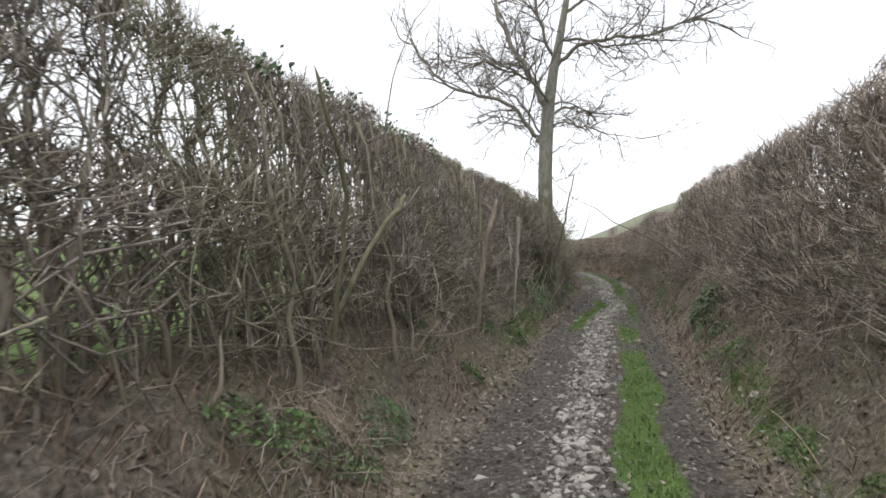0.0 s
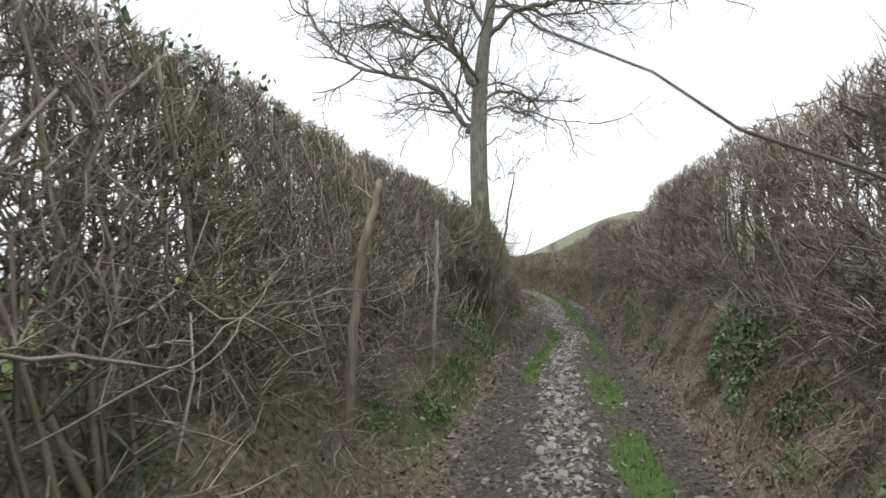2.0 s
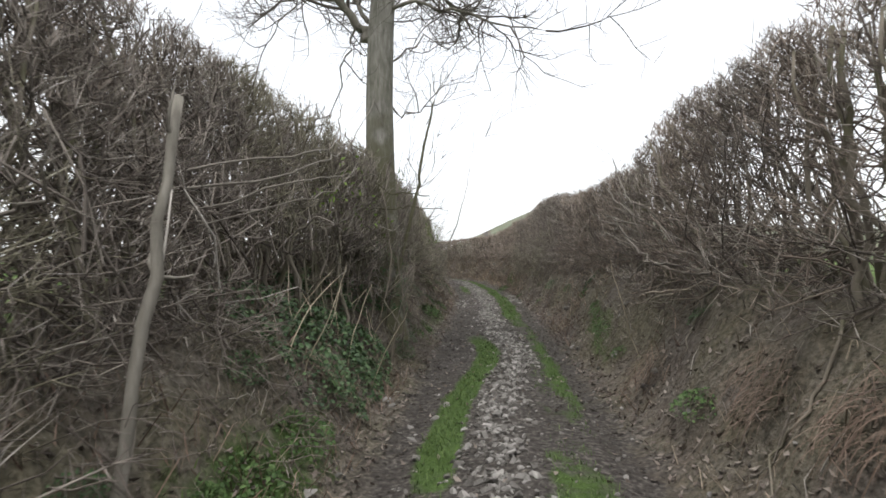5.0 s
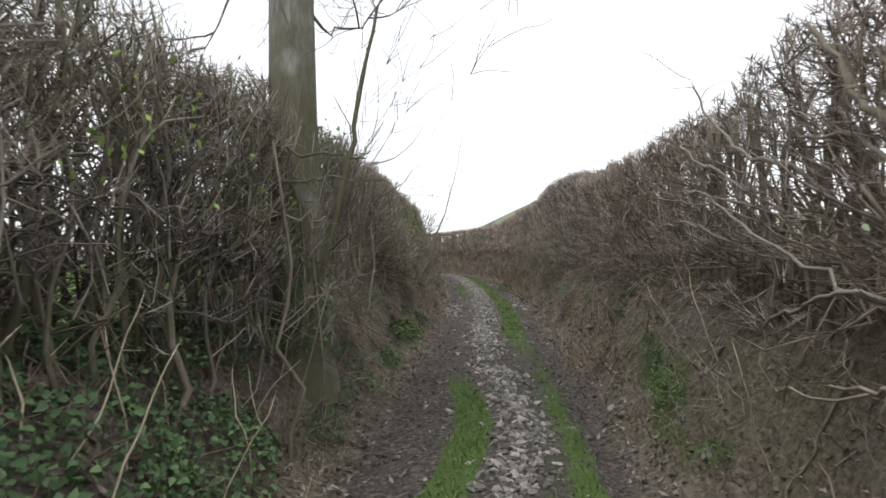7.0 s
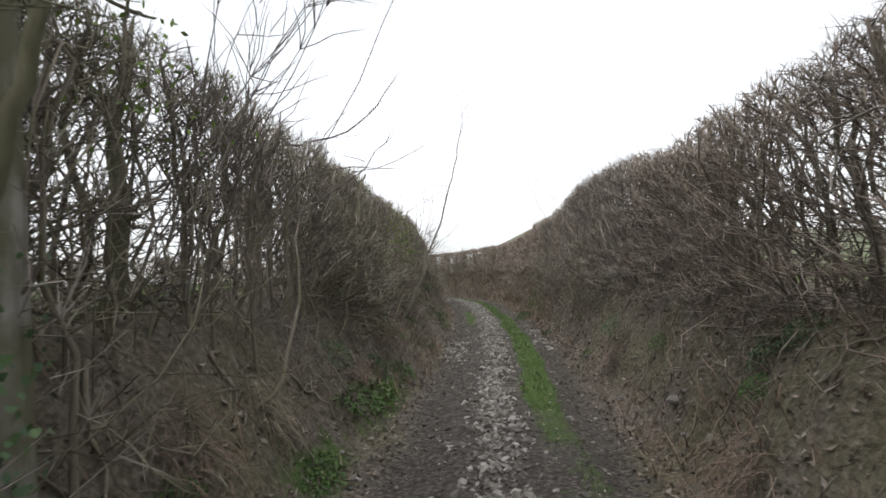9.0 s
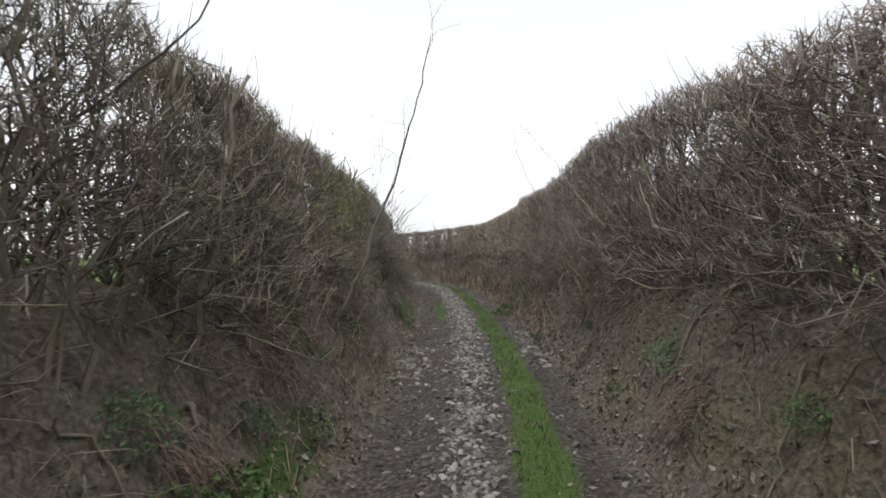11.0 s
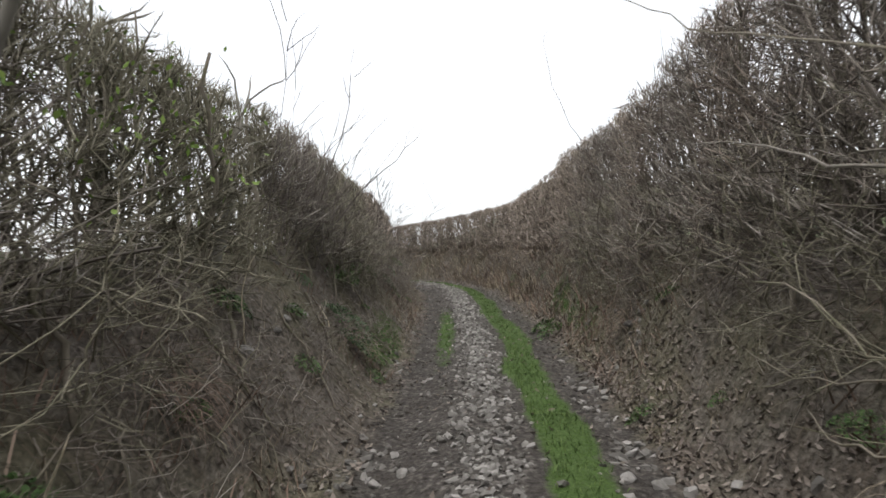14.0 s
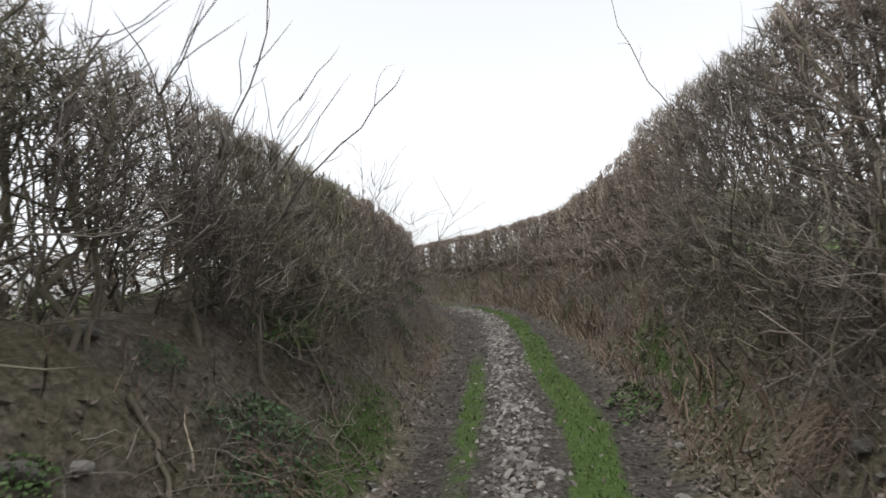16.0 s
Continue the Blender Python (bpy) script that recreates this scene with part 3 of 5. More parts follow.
# ---- the ash tree ----
def ash_tree():
    r = random.Random(5)
    ob = empty("ash_tree", 0, 0, 0)
    root = np.array([-1.74, 15.68, gz(-1.74, 15.68) - 0.35])
    trunk = Tubes()
    tp = np.array([(-1.75, 15.68, root[2]), (-1.76, 15.69, root[2] + 0.35), (-1.79, 15.7, 2.8), (-1.8, 15.66, 3.6), (-1.8, 15.65, 4.6), (-1.77, 15.68, 5.6), (-1.7, 15.7, 6.5),
                   (-1.57, 15.68, 7.4), (-1.42, 15.65, 8.1), (-1.28, 15.65, 8.9), (-1.1, 15.7, 10.0), (-0.95, 15.7, 11.6), (-0.9, 15.7, 13.0)])
    trunk.add(tp, [0.32, 0.26, 0.215, 0.198, 0.186, 0.18, 0.162, 0.132, 0.11, 0.092, 0.068, 0.04, 0.01], 14)
    part("trunk", trunk.mesh("trunk", TRUNK), ob)
    twigs = Tubes()

    def sprout(line, radius, depth):
        """Smaller wood along a limb, down to twigs that droop and turn up."""
        n = len(line)
        count = (0, max(4, round(3.4 * float(np.linalg.norm(np.diff(line, axis=0), axis=1).sum()))), 5, 5)[depth]
        for _ in range(count):
            t = r.uniform(0.2, 1.0) * (n - 1)
            k = min(int(t), n - 2)
            p = line[k] + (line[k + 1] - line[k]) * (t - k)
            d = unit(line[k + 1] - line[k])
            side = unit(np.array([r.gauss(0, 1), r.gauss(0, 1), r.gauss(0.05, 0.6)]))
            way = unit(d * 0.7 + side * 0.9)
            ln = (0, 1.35, 0.75, 0.4)[depth] * r.uniform(0.5, 1.35) * min(max(radius / 0.06, 0.45), 1.15) ** (1 if depth == 1 else 0)
            sub = path_from(p, way, ln, r, 5 if depth < 3 else 3, 0.02 if depth < 3 else 0.18, 0.2)
            sr = min(radius * 0.5, (0, 0.025, 0.0135, 0.0075)[depth])
            m = len(sub)
            twigs.add(sub, [sr * (1 - 0.6 * j / m) for j in range(m)], 4 if depth < 2 else 3)
            if depth < 3:
                sprout(sub, sr, depth + 1)

    limbs = [
        (0.07, [(-1.9, 5.5, 0), (-2.04, 5.66, 0), (-2.21, 5.89, -0.1), (-2.62, 6.42, -0.2), (-3.33, 6.79, -0.3), (-3.84, 6.91, -0.2), (-4.51, 7.28, 0), (-4.96, 7.63, 0.1), (-5.5, 8.31, 0.2), (-5.82, 8.89, 0.2)]),
        (0.02, [(-2.1, 5.7, 0), (-2.15, 5.55, 0), (-2.23, 5.26, 0), (-2.45, 4.71, 0.1), (-2.67, 4.24, 0.1)]),
        (0.025, [(-2.35, 6.04, -0.1), (-2.9, 6.31, 0.3), (-3.41, 6.43, 0.6), (-4.07, 6.2, 0.9)]),
        (0.035, [(-1.95, 5.75, 0), (-2.1, 6.05, 0.2), (-2.33, 6.54, 0.4), (-2.75, 7.02, 0.6), (-3.32, 7.3, 0.8), (-4.5, 7.81, 1.0)]),
        (0.1, [(-1.75, 6.3, 0), (-1.86, 6.6, 0), (-2.04, 7.08, 0), (-2.38, 7.7, 0.1), (-2.72, 8.33, 0.2), (-3.07, 9.12, 0.2), (-3.4, 10.2, 0.3), (-3.6, 11.6, 0.4)]),
        (0.05, [(-1.5, 7.75, 0), (-1.8, 8.2, -0.2), (-1.92, 8.95, -0.4), (-2.1, 9.9, -0.6), (-2.2, 10.8, -0.7)]),
        (0.065, [(-1.52, 7.5, 0), (-1.06, 7.89, -0.1), (-0.51, 8.04, -0.2), (0.15, 8.09, -0.2), (0.79, 8.07, -0.1), (1.68, 8.36, 0), (2.4, 8.6, 0.1)]),
        (0.045, [(-1.36, 8.25, 0), (-0.91, 8.34, 0.2), (-0.24, 8.17, 0.5), (0.54, 8.24, 0.8), (1.2, 8.5, 1.0)]),
        (0.03, [(-1.75, 5.94, 0), (-1.25, 5.94, -0.1), (-0.72, 5.75, -0.2), (-0.21, 5.57, -0.2), (0.55, 5.37, -0.2)]),
        (0.018, [(-1.8, 4.95, 0), (-1.54, 5.2, 0), (-1.13, 5.44, -0.1), (-0.87, 5.31, -0.1)]),
        (0.025, [(-1.68, 6.54, 0), (-1.23, 6.64, 0.3), (-0.7, 6.37, 0.6), (-0.45, 6.07, 0.8)]),
        (0.035, [(-2.38, 7.67, 0.1), (-3.02, 7.7, -0.2), (-3.6, 7.85, -0.4), (-4.81, 7.77, -0.6)]),
        (0.045, [(-1.7, 6.5, 0), (-1.9, 6.8, -0.6), (-2.4, 7.0, -1.4), (-2.8, 6.9, -2.4), (-3.0, 6.6, -3.2)]),
        (0.045, [(-1.75, 6.2, 0), (-1.5, 6.5, 0.6), (-1.1, 6.8, 1.3), (-0.7, 6.8, 2.0), (-0.4, 6.6, 2.6)]),
        (0.022, [(-0.75, 7.97, -0.1), (-0.55, 7.75, -0.3), (-0.35, 7.35, -0.4), (-0.2, 6.95, -0.4)]),
        (0.022, [(-0.1, 8.07, -0.2), (0.1, 7.8, -0.4), (0.25, 7.4, -0.5), (0.4, 7.1, -0.5)]),
        (0.02, [(0.5, 8.08, -0.1), (0.75, 7.85, 0.2), (1.0, 7.6, 0.4), (1.3, 7.5, 0.5)]),
        (0.018, [(-2.5, 6.3, -0.2), (-2.8, 6.0, -0.3), (-3.1, 5.6, -0.4), (-3.3, 5.3, -0.4)]),
        (0.018, [(-1.78, 4.7, 0), (-1.6, 4.5, 0.1), (-1.35, 4.45, 0.2), (-1.1, 4.6, 0.3)]),
        (0.05, [(-1.25, 9.0, 0), (-0.8, 9.4, 0.2), (-0.1, 9.9, 0.3), (0.7, 10.6, 0.4), (1.2, 11.4, 0.4)]),
    ]
    for rad, pts in limbs:
        line = np.array([(x, 15.68 + dy, z) for x, z, dy in pts])
        fine = []
        for k in range(len(line) - 1):
            for j in range(3):
                p = line[k] + (line[k + 1] - line[k]) * j / 3
                fine.append(p + np.array([r.gauss(0, 0.03), r.gauss(0, 0.03), r.gauss(0, 0.03)]) * (k + j > 0))
        line = np.array(fine + [line[-1]])
        lt = Tubes()
        m = len(line)
        lt.add(line, [rad * (1 - 0.75 * j / m) for j in range(m)], 8)
        part("limb", lt.mesh("limb", TREE_BARK), ob)
        sprout(line, rad, 1)
    part("crown", twigs.mesh("crown", TREE_TWIG), ob)
    return tagged(ob, "tall bare grey-barked ash tree rooted in the hedge bank", "tree")


ash_tree()


# ---- stones of the lane ----
def stone_mesh(seed, points=13):
    r = random.Random(seed)
    bm = bmesh.new()
    for _ in range(points):
        v = unit([r.gauss(0, 1), r.gauss(0, 1), r.gauss(0, 1)])
        bm.verts.new((v[0] * 0.5, v[1] * 0.36, v[2] * 0.27))
    bmesh.ops.convex_hull(bm, input=bm.verts)
    for v in [v for v in bm.verts if not v.link_faces]:
        bm.verts.remove(v)
    me = bpy.data.meshes.new("stone")
    bm.to_mesh(me)
    bm.free()
    return me


def scatter_stones():
    kinds = [stone_mesh(k, 11) for k in range(10)]
    raw = [(np.array([v.co[:] for v in me.vertices]), [tuple(p.vertices) for p in me.polygons]) for me in kinds]
    for me in kinds:
        me.materials.append(STONE_ONE)
    spots = []
    y = 2.5
    while y < 44:
        for _ in range(22):
            kind = rng.random()
            if kind < 0.84:
                u, size = float(stone_line(y)) + rng.gauss(0, 0.135), rng.choice((0.035, 0.045, 0.055, 0.07, 0.08, 0.105)) * rng.uniform(0.8, 1.2)
            elif kind < 0.965:
                u, size = rng.uniform(-1.2, 0.75), rng.uniform(0.025, 0.06)
            else:
                u, size = rng.choice((-1, 1)) * rng.gauss(0.3, 0.15) + rng.choice((-1.1, 0.75)), rng.uniform(0.05, 0.14)
            if turf_at(u, y) < 0.6 or rng.random() < 0.12:
                spots.append((float(bend(y)) + u, y + rng.uniform(-0.06, 0.06), size, rng.randrange(10)))
        y += 0.085
    for _ in range(230):
        y, u = (rng.uniform(23.6, 26.4), rng.gauss(-1.1, 0.14)) if rng.random() < 0.6 else (rng.uniform(24.5, 28), rng.gauss(0.58, 0.1))
        spots.append((float(bend(y)) + u, y, rng.choice((0.05, 0.07, 0.1, 0.13)) * rng.uniform(0.8, 1.2), rng.randrange(10)))
    v, f, made = [], [], 0
    for x, y, size, k in spots:
        m = pose(x, y, gz(x, y) + size * 0.01, rng.uniform(-40, 40), rng.uniform(-40, 40), rng.uniform(0, 360)) @ Matrix.Scale(size, 4)
        if made < 300 and size > 0.08 and 7 < y < 32:
            ob = new("stone", kinds[k])
            ob.parent = ground
            ob.matrix_world = m
            made += 1
        else:
            pv, pf = raw[k]
            o = len(v)
            a = np.array(m)
            v.extend((pv @ a[:3, :3].T + a[:3, 3]).tolist())
            f.extend([tuple(i + o for i in p) for p in pf])
    tagged(new("stones", mesh_from("stones", v, f, STONE, False)), "pale loose limestone rubble pressed into the muddy lane", "stones", kind="stuff")


scatter_stones()


def mud_clods():
    raw = []
    for k in range(6):
        me = stone_mesh(60 + k, 8)
        raw.append((np.array([v.co[:] for v in me.vertices]), [tuple(p.vertices) for p in me.polygons]))
        bpy.data.meshes.remove(me)
    v, f = [], []
    for _ in range(6500):
        y = 3 + 40 * rng.random() ** 1.1
        u = rng.choice((rng.gauss(-1.05, 0.17), rng.gauss(0.6, 0.15), rng.uniform(-1.4, 0.85)))
        if turf_at(u, y) > 0.35:
            continue
        x, size = float(bend(y)) + u, rng.choice((0.015, 0.025, 0.04, 0.06)) * rng.uniform(0.7, 1.3)
        a = np.array(pose(x, y, gz(x, y), rng.uniform(-30, 30), rng.uniform(-30, 30), rng.uniform(0, 360)) @ Matrix.Scale(size, 4))
        pv, pf = rng.choice(raw)
        o = len(v)
        v.extend((pv @ a[:3, :3].T + a[:3, 3]).tolist())
        f.extend([tuple(i + o for i in p) for p in pf])
    tagged(new("mud_clods", mesh_from("mud_clods", v, f, CLOD, True)), "dark lumps of churned mud in the wheel ruts", "mud", kind="stuff")


mud_clods()


def bank_clods():
    raw = []
    for k in range(6):
        me = stone_mesh(70 + k, 8)
        raw.append((np.array([v.co[:] for v in me.vertices]), [tuple(p.vertices) for p in me.polygons]))
        bpy.data.meshes.remove(me)
    v, f = [], []
    for _ in range(3800):
        y = 2 + 34 * rng.random()
        u = rng.uniform(-2.1, -1.35) if rng.random() < 0.5 else rng.uniform(0.85, 1.5)
        x, size = float(bend(y)) + u, rng.choice((0.015, 0.025, 0.035, 0.05)) * rng.uniform(0.7, 1.3)
        a = np.array(pose(x, y, gz(x, y), rng.uniform(-40, 40), rng.uniform(-40, 40), rng.uniform(0, 360)) @ Matrix.Scale(size, 4))
        pv, pf = rng.choice(raw)
        o = len(v)
        v.extend((pv @ a[:3, :3].T + a[:3, 3]).tolist())
        f.extend([tuple(i + o for i in p) for p in pf])
    tagged(new("earth_clods", mesh_from("earth_clods", v, f, EARTH, True)), "crumbling brown lumps of earth on the bank faces", "earth", kind="stuff")


bank_clods()


# ---- grass, litter and weeds ----
def blades(name, mat, spots, label, category):
    """Each spot: x, y, height, width, lean."""
    v, f = [], []
    for x, y, h, w, lean in spots:
        z = gz(x, y) - 0.01
        a, b = rng.uniform(0, 6.283), rng.uniform(0, 6.283)
        dx, dy = math.cos(a) * w / 2, math.sin(a) * w / 2
        lx, ly = math.cos(b) * lean * h, math.sin(b) * lean * h
        o = len(v)
        mz = h * 0.6
        v += [(x - dx, y - dy, z), (x + dx, y + dy, z), (x + dx * 0.7 + lx * 0.4, y + dy * 0.7 + ly * 0.4, z + mz),
              (x - dx * 0.7 + lx * 0.4, y - dy * 0.7 + ly * 0.4, z + mz), (x + lx, y + ly, z + h * (1 - 0.35 * min(lean, 1.5)))]
        f += [(o, o + 1, o + 2, o + 3), (o + 3, o + 2, o + 4)]
    return tagged(new(name, mesh_from(name, v, f, mat)), label, category, kind="stuff")


def strip_spots():
    ys = 2.0 + 44 * npr.random(420000) ** 1.15
    us = npr.uniform(-1.85, 1.25, 420000)
    keep = turf_at(us, ys) * (0.75 + 0.25 * wav(us, ys, 6.0, 2)) > npr.uniform(0.12, 1.0, 420000)
    return [(float(bend(y)) + u, y, rng.uniform(0.02, 0.075), rng.uniform(0.004, 0.009), rng.uniform(0.2, 1.2)) for u, y in zip(us[keep].tolist(), ys[keep].tolist())]


blades("grass", GRASS, strip_spots(), "short bright green grass growing along the lane", "grass")


def bank_spots(n, lo, hi, hmin, hmax, wmin, wmax, seed):
    out = []
    for _ in range(n):
        y = 1.0 + 44 * rng.random() ** 1.1
        side = rng.random() < 0.5
        d = rng.uniform(lo, hi)
        u = -1.4 - d if side else 0.85 + d * 0.85
        if side and 16 < y < 20.5 and rng.random() < 0.6 or not side and 9 < y < 26 and rng.random() < 0.35:
            continue
        if math.sin(y * 1.7 + seed) + math.sin(y * 0.6 + 2 * seed + u) < -0.2:
            continue
        out.append((float(bend(y)) + u, y, rng.uniform(hmin, hmax), rng.uniform(wmin, wmax), rng.uniform(0.4, 1.8)))
    return out


blades("dead_grass", DRY, [(float(bend(q)) + rng.uniform(0.8, 2.2), q, rng.uniform(0.15, 0.45), 0.02, rng.uniform(0.3, 1.4)) for q in (rng.uniform(34, 54) for _ in range(4500))] + bank_spots(17000, -0.12, 0.9, 0.05, 0.2, 0.004, 0.008, 1), "straw-coloured dead grass hanging on the banks", "dead grass")
blades("dead_bracken", RUST, [(float(bend(q)) + rng.uniform(0.85, 1.9), q, rng.uniform(0.15, 0.4), 0.014, rng.uniform(0.3, 1.4)) for q in (rng.uniform(29, 47) for _ in range(2600))] + bank_spots(11000, -0.1, 0.8, 0.08, 0.3, 0.005, 0.012, 4), "rusty dead bracken fronds collapsed on the banks", "bracken")


def litter():
    v, f = [], []
    for k in range(24000):
        y = 1.0 + 44 * rng.random() ** 1.1 if k < 21000 else rng.gauss(27.0, 2.6)
        u = 0.75 + abs(rng.gauss(0, 0.4)) if k >= 21000 else rng.uniform(-1.3, 0.8) if rng.random() < 0.08 else -1.15 - abs(rng.gauss(0, 0.6)) if rng.random() < 0.5 else 0.68 + abs(rng.gauss(0, 0.5))
        x = float(bend(y)) + u
        s = rng.uniform(0.012, 0.036)
        m = np.array(pose(x, y, gz(x, y) + 0.012, rng.uniform(-50, 50), rng.uniform(-50, 50), rng.uniform(0, 360)))
        o = len(v)
        for p in ((-s, 0, 0.2 * s), (0, -0.45 * s, 0), (s, 0, 0.25 * s), (0, 0.45 * s, 0)):
            v.append(tuple(m[:3, :3] @ np.array(p) + m[:3, 3]))
        f += [(o, o + 1, o + 3), (o + 1, o + 2, o + 3)]
    tagged(new("leaf_litter", mesh_from("leaf_litter", v, f, LITTER, False)), "brown curled fallen leaves lying over the banks", "leaves", kind="stuff")


litter()


def twig_litter():
    """Short dead sticks lying about on the banks."""
    t = Tubes()
    for _ in range(2600):
        y = 1.5 + 36 * rng.random()
        u = -1.3 - abs(rng.gauss(0, 0.4)) if rng.random() < 0.55 else 0.8 + abs(rng.gauss(0, 0.35))
        x, a, ln = float(bend(y)) + u, rng.uniform(0, 6.283), rng.uniform(0.04, 0.17)
        dx, dy = math.cos(a) * ln, math.sin(a) * ln
        pts = [(x + dx * k + rng.gauss(0, 0.01), y + dy * k + rng.gauss(0, 0.01), gz(x + dx * k, y + dy * k) + rng.uniform(0.006, 0.035)) for k in (0, 0.5, 1)]
        w = rng.uniform(0.002, 0.005)
        t.add(pts, [w, w, w * 0.6], 3)
    tagged(new("twig_litter", t.mesh("twig_litter", TWIG)), "short dead sticks scattered over the earth banks", "twigs", kind="stuff")


twig_litter()


# ---- single stems, shoots and fallen wood ----
def wood(name, pts, r0, r1, mat, label, category, twigs=0, seed=1, sides=8, tip=True, twig_len=0.4, base_to_ground=False):
    """One stem along given places, with a few side twigs."""
    r = random.Random(seed)
    line = []
    for k in range(len(pts) - 1):
        a, b = np.array(pts[k], float), np.array(pts[k + 1], float)
        for j in range(3):
            line.append(a + (b - a) * j / 3 + np.array([r.gauss(0, 1), r.gauss(0, 1), r.gauss(0, 1)]) * 0.012 * (j > 0))
    line = np.array(line + [np.array(pts[-1], float)])
    n = len(line)
    st = Tubes()
    st.add(line, [(r0 + (r1 - r0) * k / (n - 1)) * r.uniform(0.92, 1.08) for k in range(n)], sides, tip)
    ob = empty(name, 0, 0, 0)
    part("stem", st.mesh("stem", mat), ob)
    for _ in range(twigs):
        k = r.randrange(n // 3, n)
        d = unit(line[k] - line[k - 1])
        tw = path_from(line[k], unit(d * 0.6 + np.array([r.gauss(0, 0.7), r.gauss(0, 0.7), r.gauss(0.3, 0.4)])), r.uniform(0.4, 1.0) * twig_len, r, 5, 0.06, 0.26)
        t = Tubes()
        w = max(r1 * 0.5, 0.0025)
        t.add(tw, [w * (1 - 0.12 * j) for j in range(6)], 4)
        part("twig", t.mesh("twig", mat), ob)
    return tagged(ob, label, category)


wood("dead_sapling", [(-1.78, 7.4, 0.85), (-1.73, 7.4, 1.31), (-1.68, 7.42, 1.8), (-1.64, 7.42, 2.09), (-1.57, 7.45, 2.38), (-1.52, 7.5, 2.64)], 0.036, 0.024, DEAD,
     "pale dead snapped-off stem leaning out of the hedge", "dead sapling", 3, 3, 10, False, 0.5)
wood("dead_sapling", [(-1.72, 9.85, 0.9), (-1.68, 9.95, 1.6), (-1.66, 10.05, 2.2), (-1.66, 10.2, 2.75)], 0.028, 0.02, TREE_BARK,
     "mossy grey snapped stem standing in the hedge", "dead sapling", 3, 4, 10, False, 0.4)
wood("sapling", [(-2.0, 23.3, 1.8), (-1.85, 23.3, 2.2), (-1.66, 23.3, 2.5), (-1.58, 23.3, 2.7), (-1.43, 23.27, 3.08), (-1.22, 23.25, 3.58), (-1.08, 23.2, 3.96), (-0.93, 23.2, 4.43), (-0.84, 23.35, 4.95), (-0.75, 23.5, 5.5)], 0.024, 0.005, TREE_BARK,
     "slender bare sapling leaning out over the lane from the bank", "sapling", 9, 5, 8, True, 0.9)
wood("long_shoot", [(1.45, 4.65, 1.07), (0.6, 4.6, 1.59), (0.1, 4.6, 1.9), (-0.36, 4.58, 2.17), (-0.75, 4.5, 2.47)], 0.005, 0.0018, TREE_TWIG, "long thin bare shoot arching over the lane", "shoot", 2, 6, 5)
wood("long_shoot", [(-2.6, 19.4, 4.0), (-2.1, 19.5, 4.02), (-1.6, 19.5, 4.12), (-1.3, 19.5, 4.35), (-1.05, 19.5, 4.7)], 0.012, 0.003, TREE_TWIG, "long thin bare shoot curving up from the hedge", "shoot", 2, 7, 5)
wood("long_shoot", [(-2.2, 19.8, 3.4), (-1.8, 19.7, 3.6), (-1.45, 19.6, 3.78), (-1.15, 19.5, 4.12)], 0.009, 0.003, TREE_TWIG, "long thin bare shoot curving up from the hedge", "shoot", 2, 8, 5)
wood("long_shoot", [(-2.3, 5.4, 2.8), (-2.2, 5.5, 3.6), (-2.05, 5.5, 4.0), (-1.75, 5.5, 4.5)], 0.009, 0.003, TREE_TWIG, "long thin bare shoot curving up from the hedge", "shoot", 2, 9, 5)
wood("long_shoot", [(-2.4, 29.2, 3.6), (-1.95, 29.0, 4.0), (-1.5, 29.0, 4.32), (-1.15, 29.0, 4.7)], 0.009, 0.003, TREE_TWIG, "long thin bare shoot curving up from the hedge", "shoot", 3, 10, 5)
wood("long_shoot", [(-2.3, 28.2, 3.6), (-2.1, 28.4, 4.3), (-1.95, 28.6, 4.9), (-1.9, 28.6, 5.4)], 0.008, 0.003, TREE_TWIG, "long thin bare shoot standing up from the hedge", "shoot", 3, 11, 5)
wood("long_shoot", [(1.3, 31.8, 4.2), (1.2, 31.8, 4.8), (0.95, 31.9, 5.3), (0.7, 31.9, 6.0), (0.62, 32.0, 6.8)], 0.009, 0.003, TREE_TWIG, "long thin bare shoot standing up from the hedge", "shoot", 3, 12, 5)
wood("fallen_branch", [(-2.3, 6.2, 1.5), (-1.9, 6.9, 1.72), (-1.6, 7.6, 1.8), (-1.5, 8.3, 1.95), (-1.55, 8.9, 2.2)], 0.006, 0.003, DEAD, "pale dead branch caught across the hedge face", "branch", 4, 13, 6)
wood("fallen_branch", [(-2.2, 3.3, 1.3), (-1.8, 3.9, 1.05), (-1.55, 4.5, 1.0), (-1.5, 5.0, 1.25)], 0.006, 0.003, DEAD, "pale dead branch drooping over the bank", "branch", 3, 14, 6)
wood("crooked_branch", [(-2.1, 17.4, 1.9), (-1.85, 17.8, 1.75), (-1.72, 18.1, 1.95), (-1.7, 18.4, 2.5), (-1.75, 18.6, 3.2)], 0.022, 0.01, BARK, "crooked hedge stem bending out over the bank", "branch", 6, 15, 8)
wood("crooked_branch", [(-1.95, 2.3, 0.7), (-1.85, 2.5, 1.0), (-1.98, 2.7, 1.3), (-2.1, 2.9, 1.6)], 0.014, 0.007, BARK, "crooked thin stem leaning on the bank", "branch", 4, 16, 8)


